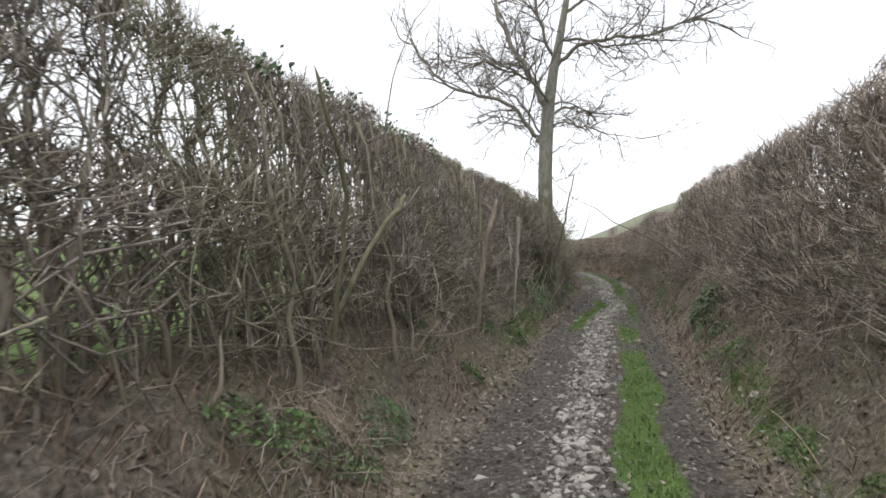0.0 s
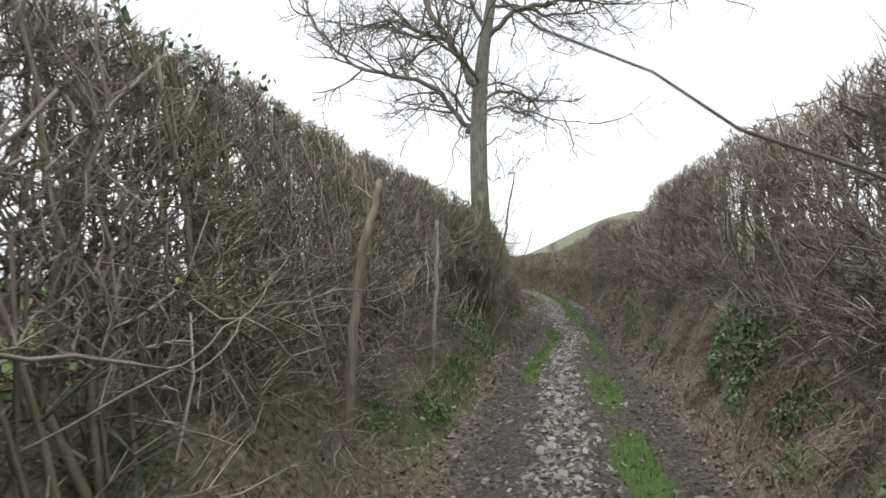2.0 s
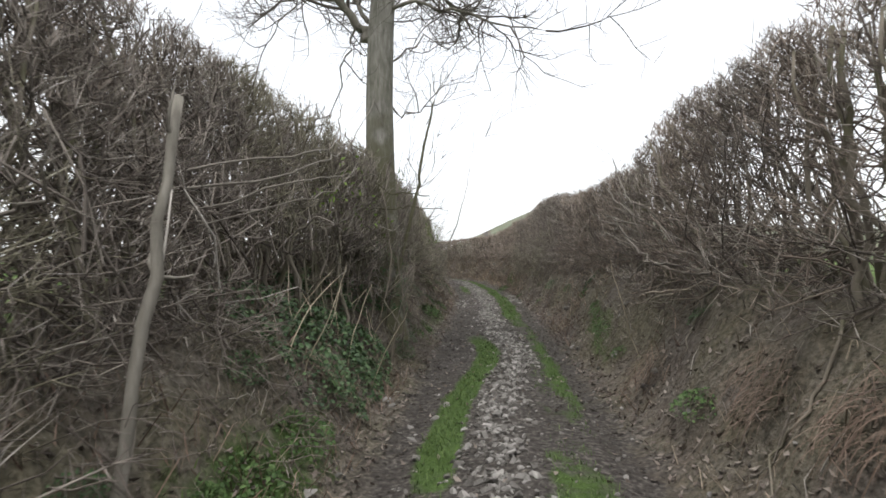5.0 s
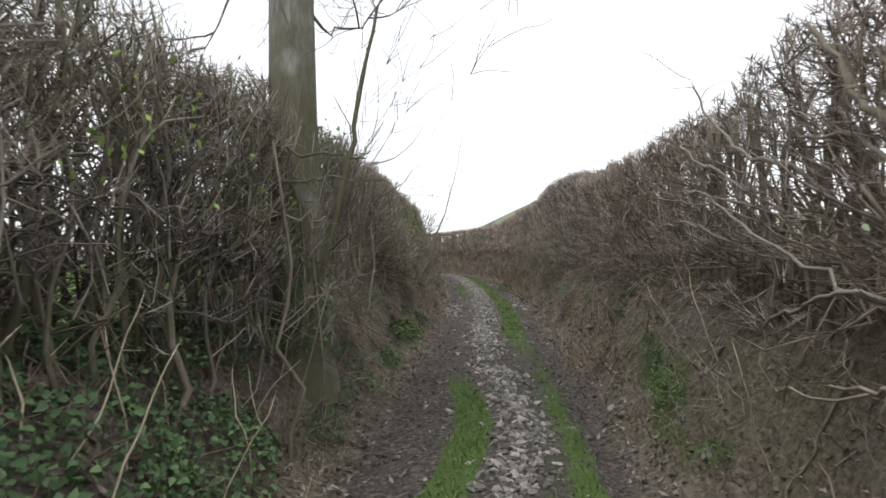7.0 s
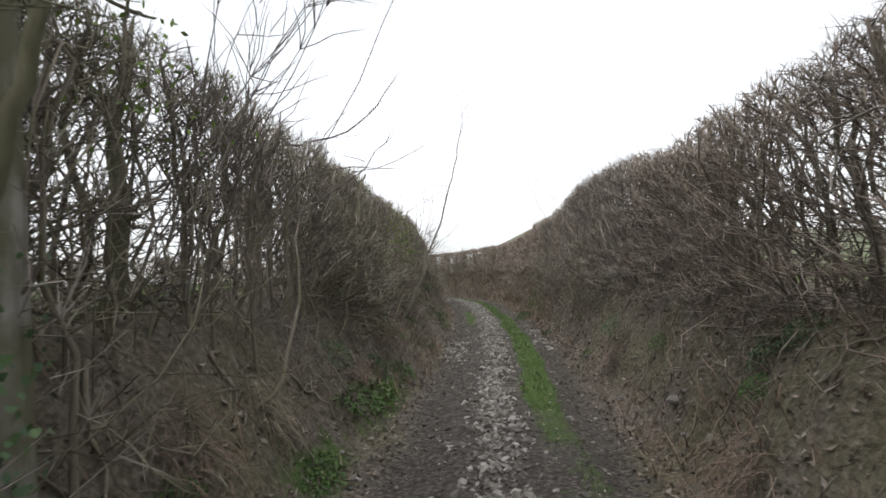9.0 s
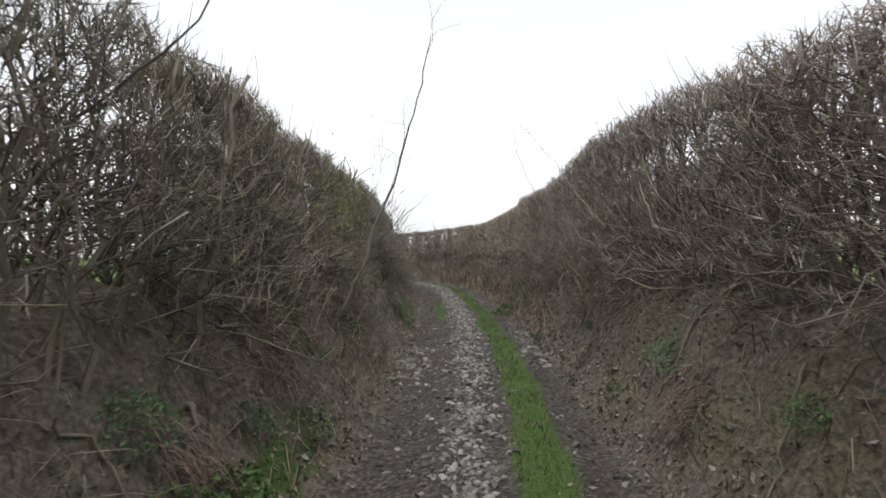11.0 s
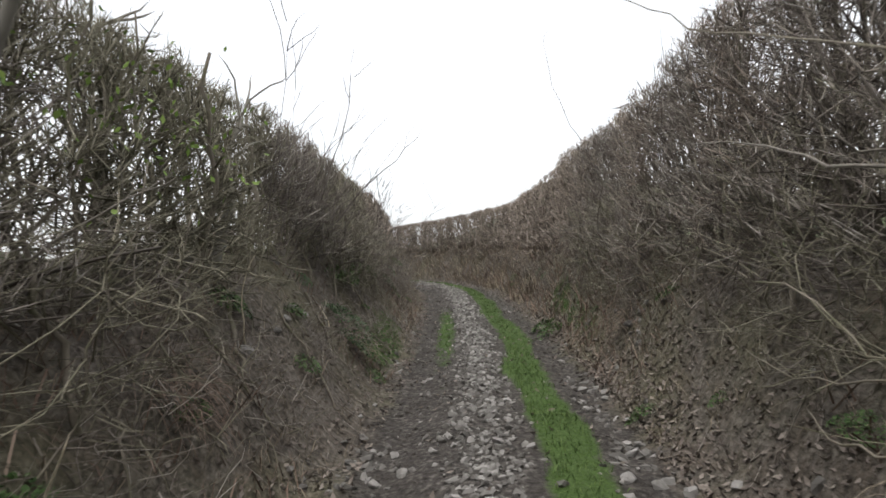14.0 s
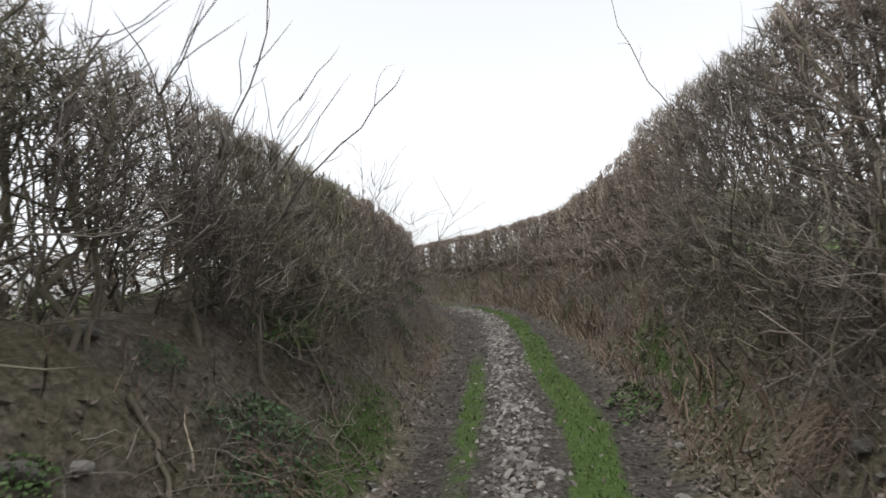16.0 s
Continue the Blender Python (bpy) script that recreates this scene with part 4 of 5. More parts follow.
def exposed_root(y, side, seed):
    """A root or dead stick that follows the bank face down from under the hedge."""
    r = random.Random(seed)
    a, drift = r.uniform(1.85, 2.1) if side < 0 else r.uniform(1.35, 1.6), r.uniform(-0.5, 0.5)
    low = r.uniform(0.25, 0.6)
    pts = []
    for k in range(6):
        x, yy = float(bend(y)) + side * (a - low * k / 5) + r.gauss(0, 0.03), y + drift * k / 5 + r.gauss(0, 0.05)
        pts.append((x, yy, gz(x, yy) + r.uniform(0.01, 0.07)))
    wood("exposed_root", pts, r.uniform(0.008, 0.02), 0.004, BARK, "thin bare root hanging down the earth bank", "root", 3, seed, 6, True, 0.3)


for k in range(22):
    exposed_root(16.0 + k * 0.72 + rng.uniform(-0.2, 0.2), -1, 1000 + k)
for k in range(14):
    exposed_root(8.0 + k * 1.5 + rng.uniform(-0.4, 0.4), 1, 1040 + k)


def shoot_fan(x, y, n, height, spread, seed, lean=0.25):
    r = random.Random(seed)
    ob = empty("coppice_shoots", 0, 0, 0)
    for _ in range(n):
        line = path_from((x + r.uniform(-0.25, 0.25), y + r.uniform(-0.5, 0.5), gz(x, y) + 0.2), (r.gauss(lean, spread), r.gauss(0, spread), 1), height * r.uniform(0.65, 1.1), r, 9, 0.02, 0.1)
        t = Tubes()
        w = r.uniform(0.0035, 0.0065)
        t.add(line, [w * (1 - 0.09 * j) for j in range(10)], 5)
        shoot = part("shoot", t.mesh("shoot", TREE_TWIG), ob)
        for _ in range(8):
            k = r.randrange(3, 10)
            d = unit(line[k] - line[k - 1])
            t = Tubes()
            tw = path_from(line[k], unit(d + np.array([r.gauss(0.2, 0.6), r.gauss(0, 0.6), r.gauss(0, 0.3)])), r.uniform(0.3, 0.8), r, 4, 0.03, 0.15)
            t.add(tw, [0.004, 0.0035, 0.003, 0.0025, 0.002], 3)
            part("twig", t.mesh("twig", TREE_TWIG), shoot)
    return tagged(ob, "fan of tall thin unclipped shoots rising from the hedge", "shrub")


shoot_fan(-2.05, 17.2, 14, 2.9, 0.24, 31, 0.4)
shoot_fan(-2.3, 27.4, 4, 1.8, 0.2, 34)
shoot_fan(-2.35, 28.7, 8, 1.6, 0.4, 35, 0.15)
shoot_fan(float(bend(32.6)) - 1.9, 32.6, 9, 1.9, 0.3, 36, 0.3)
shoot_fan(float(bend(34.2)) - 1.9, 34.2, 9, 1.9, 0.3, 37, 0.35)


wood("mossy_trunk", [(-2.05, 3.9, 1.1), (-1.95, 4.1, 1.5), (-1.85, 4.3, 1.85), (-1.78, 4.5, 2.08), (-1.74, 4.65, 2.25)], 0.026, 0.02, MOSSY, "leaning mossy snapped stem inside the hedge", "trunk", 2, 21, 9, False, 0.4)
wood("mossy_trunk", [(-1.95, 3.75, 1.0), (-1.88, 3.78, 1.6), (-1.85, 3.79, 2.02), (-1.85, 3.7, 2.35), (-1.93, 3.6, 2.7), (-2.0, 3.55, 3.0)], 0.02, 0.012, MOSSY, "upright mossy crooked trunk inside the hedge", "trunk", 4, 26, 9, True, 0.4)
wood("mossy_trunk", [(-2.15, 8.3, 1.2), (-2.05, 8.6, 1.8), (-2.0, 8.7, 2.3), (-2.1, 8.9, 3.0)], 0.035, 0.02, MOSSY, "leaning mossy trunk inside the hedge", "trunk", 5, 22, 9, True, 0.5)
wood("mossy_trunk", [(-2.45, 26.2, 2.9), (-2.35, 26.4, 3.5), (-2.45, 26.6, 4.0), (-2.4, 26.8, 4.35)], 0.05, 0.025, TREE_BARK, "pale crooked trunk standing in a gap of the hedge", "trunk", 7, 23, 9, True, 0.8)
wood("mossy_trunk", [(-2.5, 25.2, 2.8), (-2.6, 25.3, 3.6), (-2.45, 25.2, 4.0), (-2.5, 25.1, 4.3)], 0.045, 0.025, TREE_BARK, "pale crooked trunk standing in a gap of the hedge", "trunk", 7, 24, 9, True, 0.8)
wood("mossy_trunk", [(-2.35, 17.1, 2.1), (-2.3, 17.2, 2.9), (-2.4, 17.3, 3.6), (-2.35, 17.4, 4.3)], 0.06, 0.03, MOSSY, "dark mossy trunk standing in a gap of the hedge", "trunk", 6, 25, 9, True, 0.7)


def overhang(y, side, seed):
    """A long side branch that droops from the hedge over the bank and turns up at its tip."""
    r = random.Random(seed)
    root = float(bend(y)) + (1.62 if side > 0 else -2.1)
    base = 0.065 * y
    h = r.uniform(1.2, 1.65)
    out, along = r.uniform(0.5, 0.75), r.uniform(-0.9, 0.5)
    pts = [(root, y, base + h), (root - side * out * 0.4, y + along * 0.35, base + h + r.uniform(0.0, 0.2)),
           (root - side * out * 0.8, y + along * 0.7, base + h + r.uniform(-0.15, 0.25)), (root - side * out, y + along, base + h + r.uniform(-0.1, 0.45))]
    pts = [tuple(np.array(p) + np.array([r.gauss(0, 0.04), r.gauss(0, 0.05), r.gauss(0, 0.04)]) * (i > 0)) for i, p in enumerate(pts)]
    wood("side_branch", pts, r.uniform(0.006, 0.011), 0.003, PALE_TWIG, "pale grey branch arching out of the hedge over the bank", "branch", 8, seed, 6, True, 0.35)


for k in range(30):
    overhang(3.2 + k * 0.98 + rng.uniform(-0.3, 0.3), 1, 800 + k)
for k, y in enumerate((7.0, 9.6, 12.8, 24.0, 27.0, 30.5)):
    overhang(y, -1, 850 + k)


def branch(pts, r0, r1, mat, twigs, seed):
    wood("crooked_branch", pts, r0, r1, mat, "crooked pale branch reaching out of the hedge over the bank", "branch", twigs, seed, 7, True, 0.45)


branch([(1.65, 12.7, 2.0), (1.3, 13.0, 2.03), (1.1, 13.35, 2.15), (1.1, 13.66, 2.29), (1.1, 14.03, 2.42), (1.1, 14.36, 2.59), (1.1, 14.59, 2.7), (1.12, 14.99, 2.8)], 0.011, 0.005, PALE_TWIG, 6, 61)
branch([(1.1, 14.36, 2.59), (1.08, 14.51, 2.54), (1.06, 14.72, 2.5)], 0.008, 0.004, PALE_TWIG, 2, 62)
branch([(1.6, 13.7, 2.2), (1.3, 14.0, 2.75), (1.2, 14.2, 2.82), (1.2, 14.47, 3.01), (1.2, 14.84, 3.27), (1.2, 15.04, 3.56)], 0.014, 0.006, PALE_TWIG, 5, 63)
branch([(1.5, 12.9, 2.0), (1.2, 13.1, 2.12), (1.05, 13.26, 2.14), (1.05, 13.41, 2.11), (1.05, 13.59, 2.05), (1.05, 13.77, 2.02), (1.05, 13.83, 1.96)], 0.011, 0.007, PALE_TWIG, 2, 64)
branch([(1.6, 13.0, 2.1), (1.35, 13.32, 2.74), (1.3, 13.43, 2.86), (1.3, 13.52, 3.01), (1.3, 13.66, 3.21), (1.3, 13.8, 3.4)], 0.022, 0.013, BARK, 5, 65)
branch([(1.6, 13.2, 2.3), (1.3, 13.33, 2.64), (1.3, 13.48, 2.76), (1.3, 13.75, 2.82), (1.3, 13.99, 2.9)], 0.014, 0.006, PALE_TWIG, 4, 66)
branch([(1.4, 16.5, 2.3), (1.1, 16.2, 2.21), (0.98, 15.5, 2.1), (0.96, 14.98, 1.92), (0.96, 14.83, 1.79), (0.98, 14.5, 1.7), (1.0, 14.04, 1.67)], 0.004, 0.002, PALE_TWIG, 2, 67)
branch([(1.2, 12.95, 1.85), (0.98, 13.18, 1.77), (0.95, 13.34, 1.76), (0.95, 13.58, 1.76)], 0.007, 0.004, DEAD, 2, 68)
branch([(1.45, 12.6, 1.95), (1.1, 12.75, 1.88), (0.96, 12.9, 1.86), (0.95, 13.06, 1.83), (0.95, 13.2, 1.82)], 0.01, 0.006, DEAD, 1, 69)
branch([(-1.9, 5.1, 1.35), (-1.55, 5.35, 1.57), (-1.5, 5.48, 1.66), (-1.5, 5.65, 1.72), (-1.5, 5.8, 1.8), (-1.5, 5.95, 1.92), (-1.52, 6.05, 2.06)], 0.005, 0.0025, PALE_TWIG, 4, 70)
branch([(-1.75, 5.7, 1.8), (-1.47, 5.81, 1.66), (-1.45, 5.9, 1.57), (-1.45, 6.09, 1.48), (-1.45, 6.32, 1.4)], 0.006, 0.003, PALE_TWIG, 3, 71)
branch([(-2.0, 6.5, 1.75), (-1.6, 6.87, 1.86), (-1.53, 7.5, 1.88), (-1.55, 8.66, 1.97)], 0.005, 0.003, PALE_TWIG, 4, 72)
branch([(-1.9, 4.3, 1.75), (-1.5, 4.5, 1.71), (-1.4, 4.78, 1.65), (-1.4, 5.03, 1.6), (-1.42, 5.23, 1.56), (-1.42, 5.4, 1.62), (-1.45, 5.6, 1.75)], 0.006, 0.003, PALE_TWIG, 2, 73)
branch([(-2.0, 4.9, 2.0), (-1.75, 5.06, 2.4), (-1.7, 5.07, 2.3), (-1.62, 5.05, 2.27), (-1.6, 5.1, 2.36), (-1.6, 5.24, 2.51), (-1.6, 5.47, 2.68)], 0.008, 0.003, PALE_TWIG, 3, 74)
branch([(1.5, 23.3, 2.9), (1.1, 23.5, 2.8), (0.95, 23.66, 2.57), (0.92, 23.78, 2.4), (0.92, 24.03, 2.24), (0.92, 24.31, 2.14), (0.92, 24.59, 2.12), (0.94, 24.8, 2.2)], 0.009, 0.004, BARK, 6, 75)
branch([(1.5, 23.8, 2.75), (1.1, 23.9, 2.55), (0.95, 24.06, 2.46), (0.92, 24.49, 2.35), (0.92, 24.99, 2.33), (0.92, 25.41, 2.4)], 0.007, 0.003, BARK, 5, 76)
branch([(1.5, 23.7, 2.6), (1.1, 23.91, 2.48), (0.95, 24.35, 2.47), (0.93, 24.61, 2.65), (0.95, 25.49, 2.8), (0.95, 26.64, 2.87)], 0.007, 0.003, BARK, 6, 77)
branch([(1.6, 23.6, 2.9), (1.15, 24.0, 3.02), (1.0, 24.4, 3.15), (1.0, 24.86, 3.3), (1.0, 25.47, 3.49), (1.0, 26.27, 3.67)], 0.009, 0.004, PALE_TWIG, 5, 78)
branch([(1.5, 23.4, 3.1), (1.1, 23.72, 3.27), (1.05, 24.04, 3.41), (1.0, 24.75, 3.77), (0.95, 25.85, 4.3), (0.75, 26.4, 4.77), (0.6, 27.0, 5.2), (0.45, 27.5, 5.5)], 0.008, 0.002, BARK, 4, 79)


def long_branch(pts, r0, r1, mat, twigs, seed):
    wood("long_branch", pts, r0, r1, mat, "long thin bare branch lying out along the hedge face", "branch", twigs, seed, 6, True, 0.4)


long_branch([(-2.0, 10.9, 2.6), (-1.55, 11.3, 2.75), (-1.4, 11.61, 2.87), (-1.4, 11.76, 2.97), (-1.4, 11.9, 3.1), (-1.42, 12.0, 3.25), (-1.45, 12.2, 3.4)], 0.007, 0.003, PALE_TWIG, 3, 80)
long_branch([(-2.0, 10.9, 2.5), (-1.55, 11.3, 2.65), (-1.4, 11.65, 2.81), (-1.4, 11.84, 2.89), (-1.4, 12.11, 2.99), (-1.4, 12.34, 3.14), (-1.4, 12.68, 3.38), (-1.4, 13.31, 3.85)], 0.008, 0.003, PALE_TWIG, 4, 81)
long_branch([(-2.0, 11.0, 2.4), (-1.5, 11.3, 2.6), (-1.4, 11.62, 2.68), (-1.4, 11.77, 2.72), (-1.4, 12.02, 2.74), (-1.4, 12.22, 2.82), (-1.42, 12.69, 3.07)], 0.007, 0.003, PALE_TWIG, 4, 82)
long_branch([(-2.0, 11.0, 2.3), (-1.5, 11.35, 2.5), (-1.4, 11.75, 2.61), (-1.42, 11.9, 2.67), (-1.42, 12.22, 2.8), (-1.44, 12.69, 3.0)], 0.006, 0.003, PALE_TWIG, 3, 83)
long_branch([(1.5, 21.5, 2.6), (1.1, 21.68, 2.56), (0.95, 21.94, 2.62), (0.95, 22.2, 2.65), (0.95, 22.72, 2.64), (0.96, 23.25, 2.61)], 0.008, 0.004, BARK, 5, 84)
long_branch([(1.5, 21.5, 2.75), (1.1, 21.7, 2.69), (1.0, 22.09, 2.72), (1.0, 22.54, 2.68), (1.0, 23.13, 2.69)], 0.007, 0.003, PALE_TWIG, 5, 85)
long_branch([(1.6, 21.9, 2.9), (1.25, 22.06, 3.04), (1.2, 22.2, 3.08), (1.2, 22.26, 3.21), (1.2, 22.42, 3.36), (1.2, 22.6, 3.55)], 0.012, 0.007, BARK, 5, 86)
long_branch([(1.6, 22.2, 3.0), (1.3, 22.32, 3.34), (1.25, 22.46, 3.56), (1.25, 22.6, 3.8)], 0.012, 0.007, BARK, 4, 87)
long_branch([(1.4, 22.2, 2.6), (1.0, 22.45, 2.34), (0.95, 22.67, 2.24), (0.95, 23.01, 2.12), (0.95, 23.65, 2.02)], 0.006, 0.003, BARK, 3, 88)
long_branch([(1.6, 14.5, 2.5), (1.25, 14.79, 2.88), (1.2, 15.0, 2.98), (1.2, 15.21, 3.11), (1.2, 15.38, 3.25)], 0.012, 0.007, PALE_TWIG, 4, 89)
long_branch([(1.6, 14.4, 2.4), (1.2, 14.74, 2.66), (1.15, 15.21, 2.75), (1.15, 15.72, 2.84), (1.15, 16.31, 3.02), (1.15, 16.84, 3.05)], 0.008, 0.004, PALE_TWIG, 6, 90)
long_branch([(1.6, 14.4, 2.5), (1.2, 14.73, 2.7), (1.15, 14.87, 2.76), (1.15, 15.12, 2.81), (1.15, 15.33, 2.84)], 0.011, 0.006, PALE_TWIG, 4, 91)
long_branch([(1.5, 14.5, 2.3), (1.15, 14.68, 2.47), (1.1, 14.98, 2.58), (1.1, 15.26, 2.58), (1.1, 15.52, 2.6), (1.1, 15.76, 2.63)], 0.009, 0.004, PALE_TWIG, 5, 92)
wood("sapling", [(-1.72, 15.5, 1.5), (-1.61, 15.5, 1.88), (-1.52, 15.5, 2.33), (-1.39, 15.5, 2.82), (-1.32, 15.5, 3.11), (-1.25, 15.5, 3.49), (-1.12, 15.5, 4.1), (-1.0, 15.55, 4.6)], 0.036, 0.012, MOSSY, "slender mossy sapling standing close beside the ash trunk", "sapling", 9, 97, 9, True, 0.7)
long_branch([(-1.95, 15.1, 3.0), (-1.5, 15.1, 2.98), (-1.35, 15.1, 3.02), (-1.17, 15.1, 2.97), (-1.0, 15.1, 2.97)], 0.011, 0.005, MOSSY, 5, 93)
long_branch([(-1.95, 15.1, 3.45), (-1.59, 15.1, 3.19), (-1.37, 15.1, 3.19), (-1.2, 15.1, 3.15), (-1.07, 15.1, 3.13)], 0.012, 0.006, MOSSY, 6, 94)
long_branch([(-1.49, 15.0, 2.14), (-1.34, 15.0, 2.16), (-1.24, 15.0, 2.23), (-1.1, 15.0, 2.29), (-0.98, 15.0, 2.33)], 0.008, 0.004, DEAD, 4, 95)


def tussock(x, y, side, n, length, mat, seed):
    """Dead grass hanging down the face of the bank."""
    r = random.Random(seed)
    v, f = [], []
    for _ in range(n):
        p = np.array([x + r.uniform(-0.1, 0.1), y + r.uniform(-0.22, 0.22), 0.0])
        p[2] = gz(p[0], p[1]) + r.uniform(0.0, 0.1)
        d = unit([-side * r.uniform(0.3, 0.9), r.gauss(0, 0.35), r.uniform(0.1, 0.7)])
        w, q, steps = r.uniform(0.003, 0.006), p.copy(), 5
        ln, o = length * r.uniform(0.5, 1.1), len(v)
        for k in range(steps + 1):
            ww = w * (1 - 0.8 * k / steps)
            v += [(q[0], q[1] - ww, q[2]), (q[0], q[1] + ww, q[2])]
            d = unit(d + np.array([0, 0, -0.45]))
            q = q + d * ln / steps
            q[2] = max(q[2], gz(q[0], q[1]) + 0.012)
        f += [(o + 2 * k, o + 2 * k + 1, o + 2 * k + 3, o + 2 * k + 2) for k in range(steps)]
    tagged(new("grass_tussock", mesh_from("grass_tussock", v, f, mat)), "dry tussock of dead grass hanging down the bank", "grass", "tussocks on the banks")


for k, (x, y, side) in enumerate(((-1.95, 21.8, -1), (-1.9, 22.3, -1), (-1.85, 21.4, -1), (-1.8, 18.0, -1), (-1.85, 20.1, -1), (-1.75, 16.9, -1), (-1.85, 3.3, -1), (-1.95, 28.2, -1), (-2.0, 25.0, -1), (-1.75, 12.4, -1),
                                  (1.22, 8.2, 1), (1.27, 10.5, 1), (1.1, 9.8, 1), (1.0, 17.4, 1), (0.95, 28.4, 1), (1.2, 5.2, 1), (1.1, 13.2, 1), (1.1, 21.2, 1), (1.0, 24.2, 1), (0.6, 31.2, 1), (1.25, 11.4, 1), (1.2, 7.2, 1))):
    tussock(x, y, side, 80, 0.4, DRY if k % 3 == 0 else RUST, 900 + k)


# ---- brambles, ivy and weeds on the banks ----
def bramble_kind(seed, n, spread, height, mat):
    r = random.Random(seed)
    ob = empty("bramble", 0, 0, -50)
    for _ in range(n):
        a = r.uniform(0, 6.283)
        d = (math.cos(a) * 0.8, math.sin(a) * 0.8, r.uniform(0.2, 1.4))
        line = path_from((r.uniform(-spread, spread) * 0.4, r.uniform(-spread, spread), -0.05), d, r.uniform(0.5, 1.2) * height, r, 7, -0.14, 0.34)
        t = Tubes()
        w = r.uniform(0.0025, 0.0045)
        t.add(line, [w * (1 - 0.09 * j) for j in range(8)], 4)
        part("cane", t.mesh("cane", mat), ob)
    fine = Tubes()
    for _ in range(95):
        line = path_from((r.uniform(-0.3, 0.3), r.uniform(-spread, spread), r.uniform(-0.02, 0.35) * height), (r.gauss(0.2, 1), r.gauss(0, 1), r.gauss(0.3, 0.6)), r.uniform(0.1, 0.4), r, 3, -0.05, 0.5)
        w = r.uniform(0.0014, 0.003)
        fine.add(line, [w, w, w * 0.8, w * 0.5], 3)
    part("twig_tangle", fine.mesh("twig_tangle", TWIG), ob, kind="stuff")
    return tagged(ob, "tangle of dead bramble canes and thin twigs on the bank", "bramble", "brambles on the banks")


def leaf_patch(name, seed, n, rx, ry, rz, size, mat, label, category, group):
    """Many pointed leaves over a low mound, with runners beneath."""
    r = random.Random(seed)
    ob = empty(name, 0, 0, -50)
    v, f = [], []
    for _ in range(n):
        a, q = r.uniform(0, 6.283), math.sqrt(r.random())
        p = np.array([math.cos(a) * rx * q, math.sin(a) * ry * q, rz * (1 - q * q) * r.uniform(0.3, 1.1) + 0.02])
        s = size * r.uniform(0.6, 1.3)
        m = np.array(Euler((r.uniform(-0.8, 0.8), r.uniform(-0.8, 0.8), r.uniform(0, 6.283))).to_matrix())
        o = len(v)
        for c in ((-0.5, 0, 0), (-0.25, -0.42, 0.06), (0.1, -0.3, 0.04), (0.6, 0, -0.08), (0.1, 0.3, 0.04), (-0.25, 0.42, 0.06)):
            v.append(tuple(m @ (np.array(c) * s) + p))
        f += [(o, o + 1, o + 2, o + 3), (o + 3, o + 4, o + 5, o)]
    part("foliage", mesh_from("foliage", v, f, mat), ob)
    for _ in range(5):
        a = r.uniform(0, 6.283)
        t = Tubes()
        line = path_from((0, 0, 0), (math.cos(a), math.sin(a), 0.7), rx * 0.9, r, 4, -0.05, 0.2)
        t.add(line, [0.004, 0.0035, 0.003, 0.0025, 0.002], 4)
        part("runner", t.mesh("runner", BARK), ob)
    return tagged(ob, label, category, group)


bramble_kinds = [bramble_kind(400 + k, 9, 0.5, 0.8, (BARK, TWIG, TWIG_OLIVE)[k]) for k in range(3)]
ivy_kinds = [leaf_patch("ivy_patch", 500 + k, 520, 0.36, 0.5, 0.14, 0.035, IVY, "dark glossy ivy creeping over the earth bank", "ivy", "ivy on the banks") for k in range(2)]
weed_kinds = [leaf_patch("weed_clump", 520 + k, 330, 0.22, 0.27, 0.1, 0.027, WEED, "fresh green clump of weeds at the foot of the bank", "weeds", "weeds along the banks") for k in range(3)]


def settle(src, x, y, scale, tilt):
    src.scale = (scale, scale * rng.uniform(0.9, 1.15), scale * rng.uniform(0.85, 1.1))
    copy_thing(src, pose(x, y, gz(x, y) - 0.02, 0, tilt, rng.uniform(-30, 30)))


for x, y, k in ((-1.75, 2.9, 1.0), (-1.7, 3.2, 1.0), (-1.6, 3.5, 0.8), (-1.82, 2.6, 1.0), (-1.7, 4.3, 0.6), (-1.55, 6.1, 0.9), (-1.75, 7.9, 1.0), (-1.6, 8.9, 1.2), (-1.6, 10.7, 1.0), (-1.6, 11.5, 1.1), (-1.48, 16.6, 1.0),
                (-1.55, 18.3, 1.0), (-1.62, 20.4, 1.1), (-1.66, 19.8, 1.2), (-1.7, 19.4, 0.9), (-1.55, 21.5, 1.0), (-1.84, 23.8, 0.9), (-2.2, 25.9, 0.8), (-1.9, 28.5, 0.9), (-2.4, 29.4, 1.2),
                (-2.5, 30.0, 1.0), (-2.5, 31.0, 1.1),  (-3.1, 36.5, 1.2)):
    settle(rng.choice(weed_kinds), x, y, k, 30)
for x, y, k in ((1.1, 15.4, 0.75), (1.12, 15.9, 0.6), (0.25, 31.0, 1.3), (0.3, 30.6, 1.2), (0.66, 26.6, 0.7), (1.05, 12.0, 0.9), (1.1, 4.5, 0.8), (1.15, 6.4, 1.0)):
    settle(rng.choice(weed_kinds), x, y, k, -30)
for x, y, k in ((1.55, 9.9, 1.0), (1.3, 9.6, 1.0), (1.5, 9.4, 1.1), (1.85, 9.7, 1.0), (1.3, 9.1, 1.0), (1.4, 8.8, 1.1), (1.2, 8.8, 0.8)):
    settle(rng.choice(ivy_kinds), x, y, k, -48)
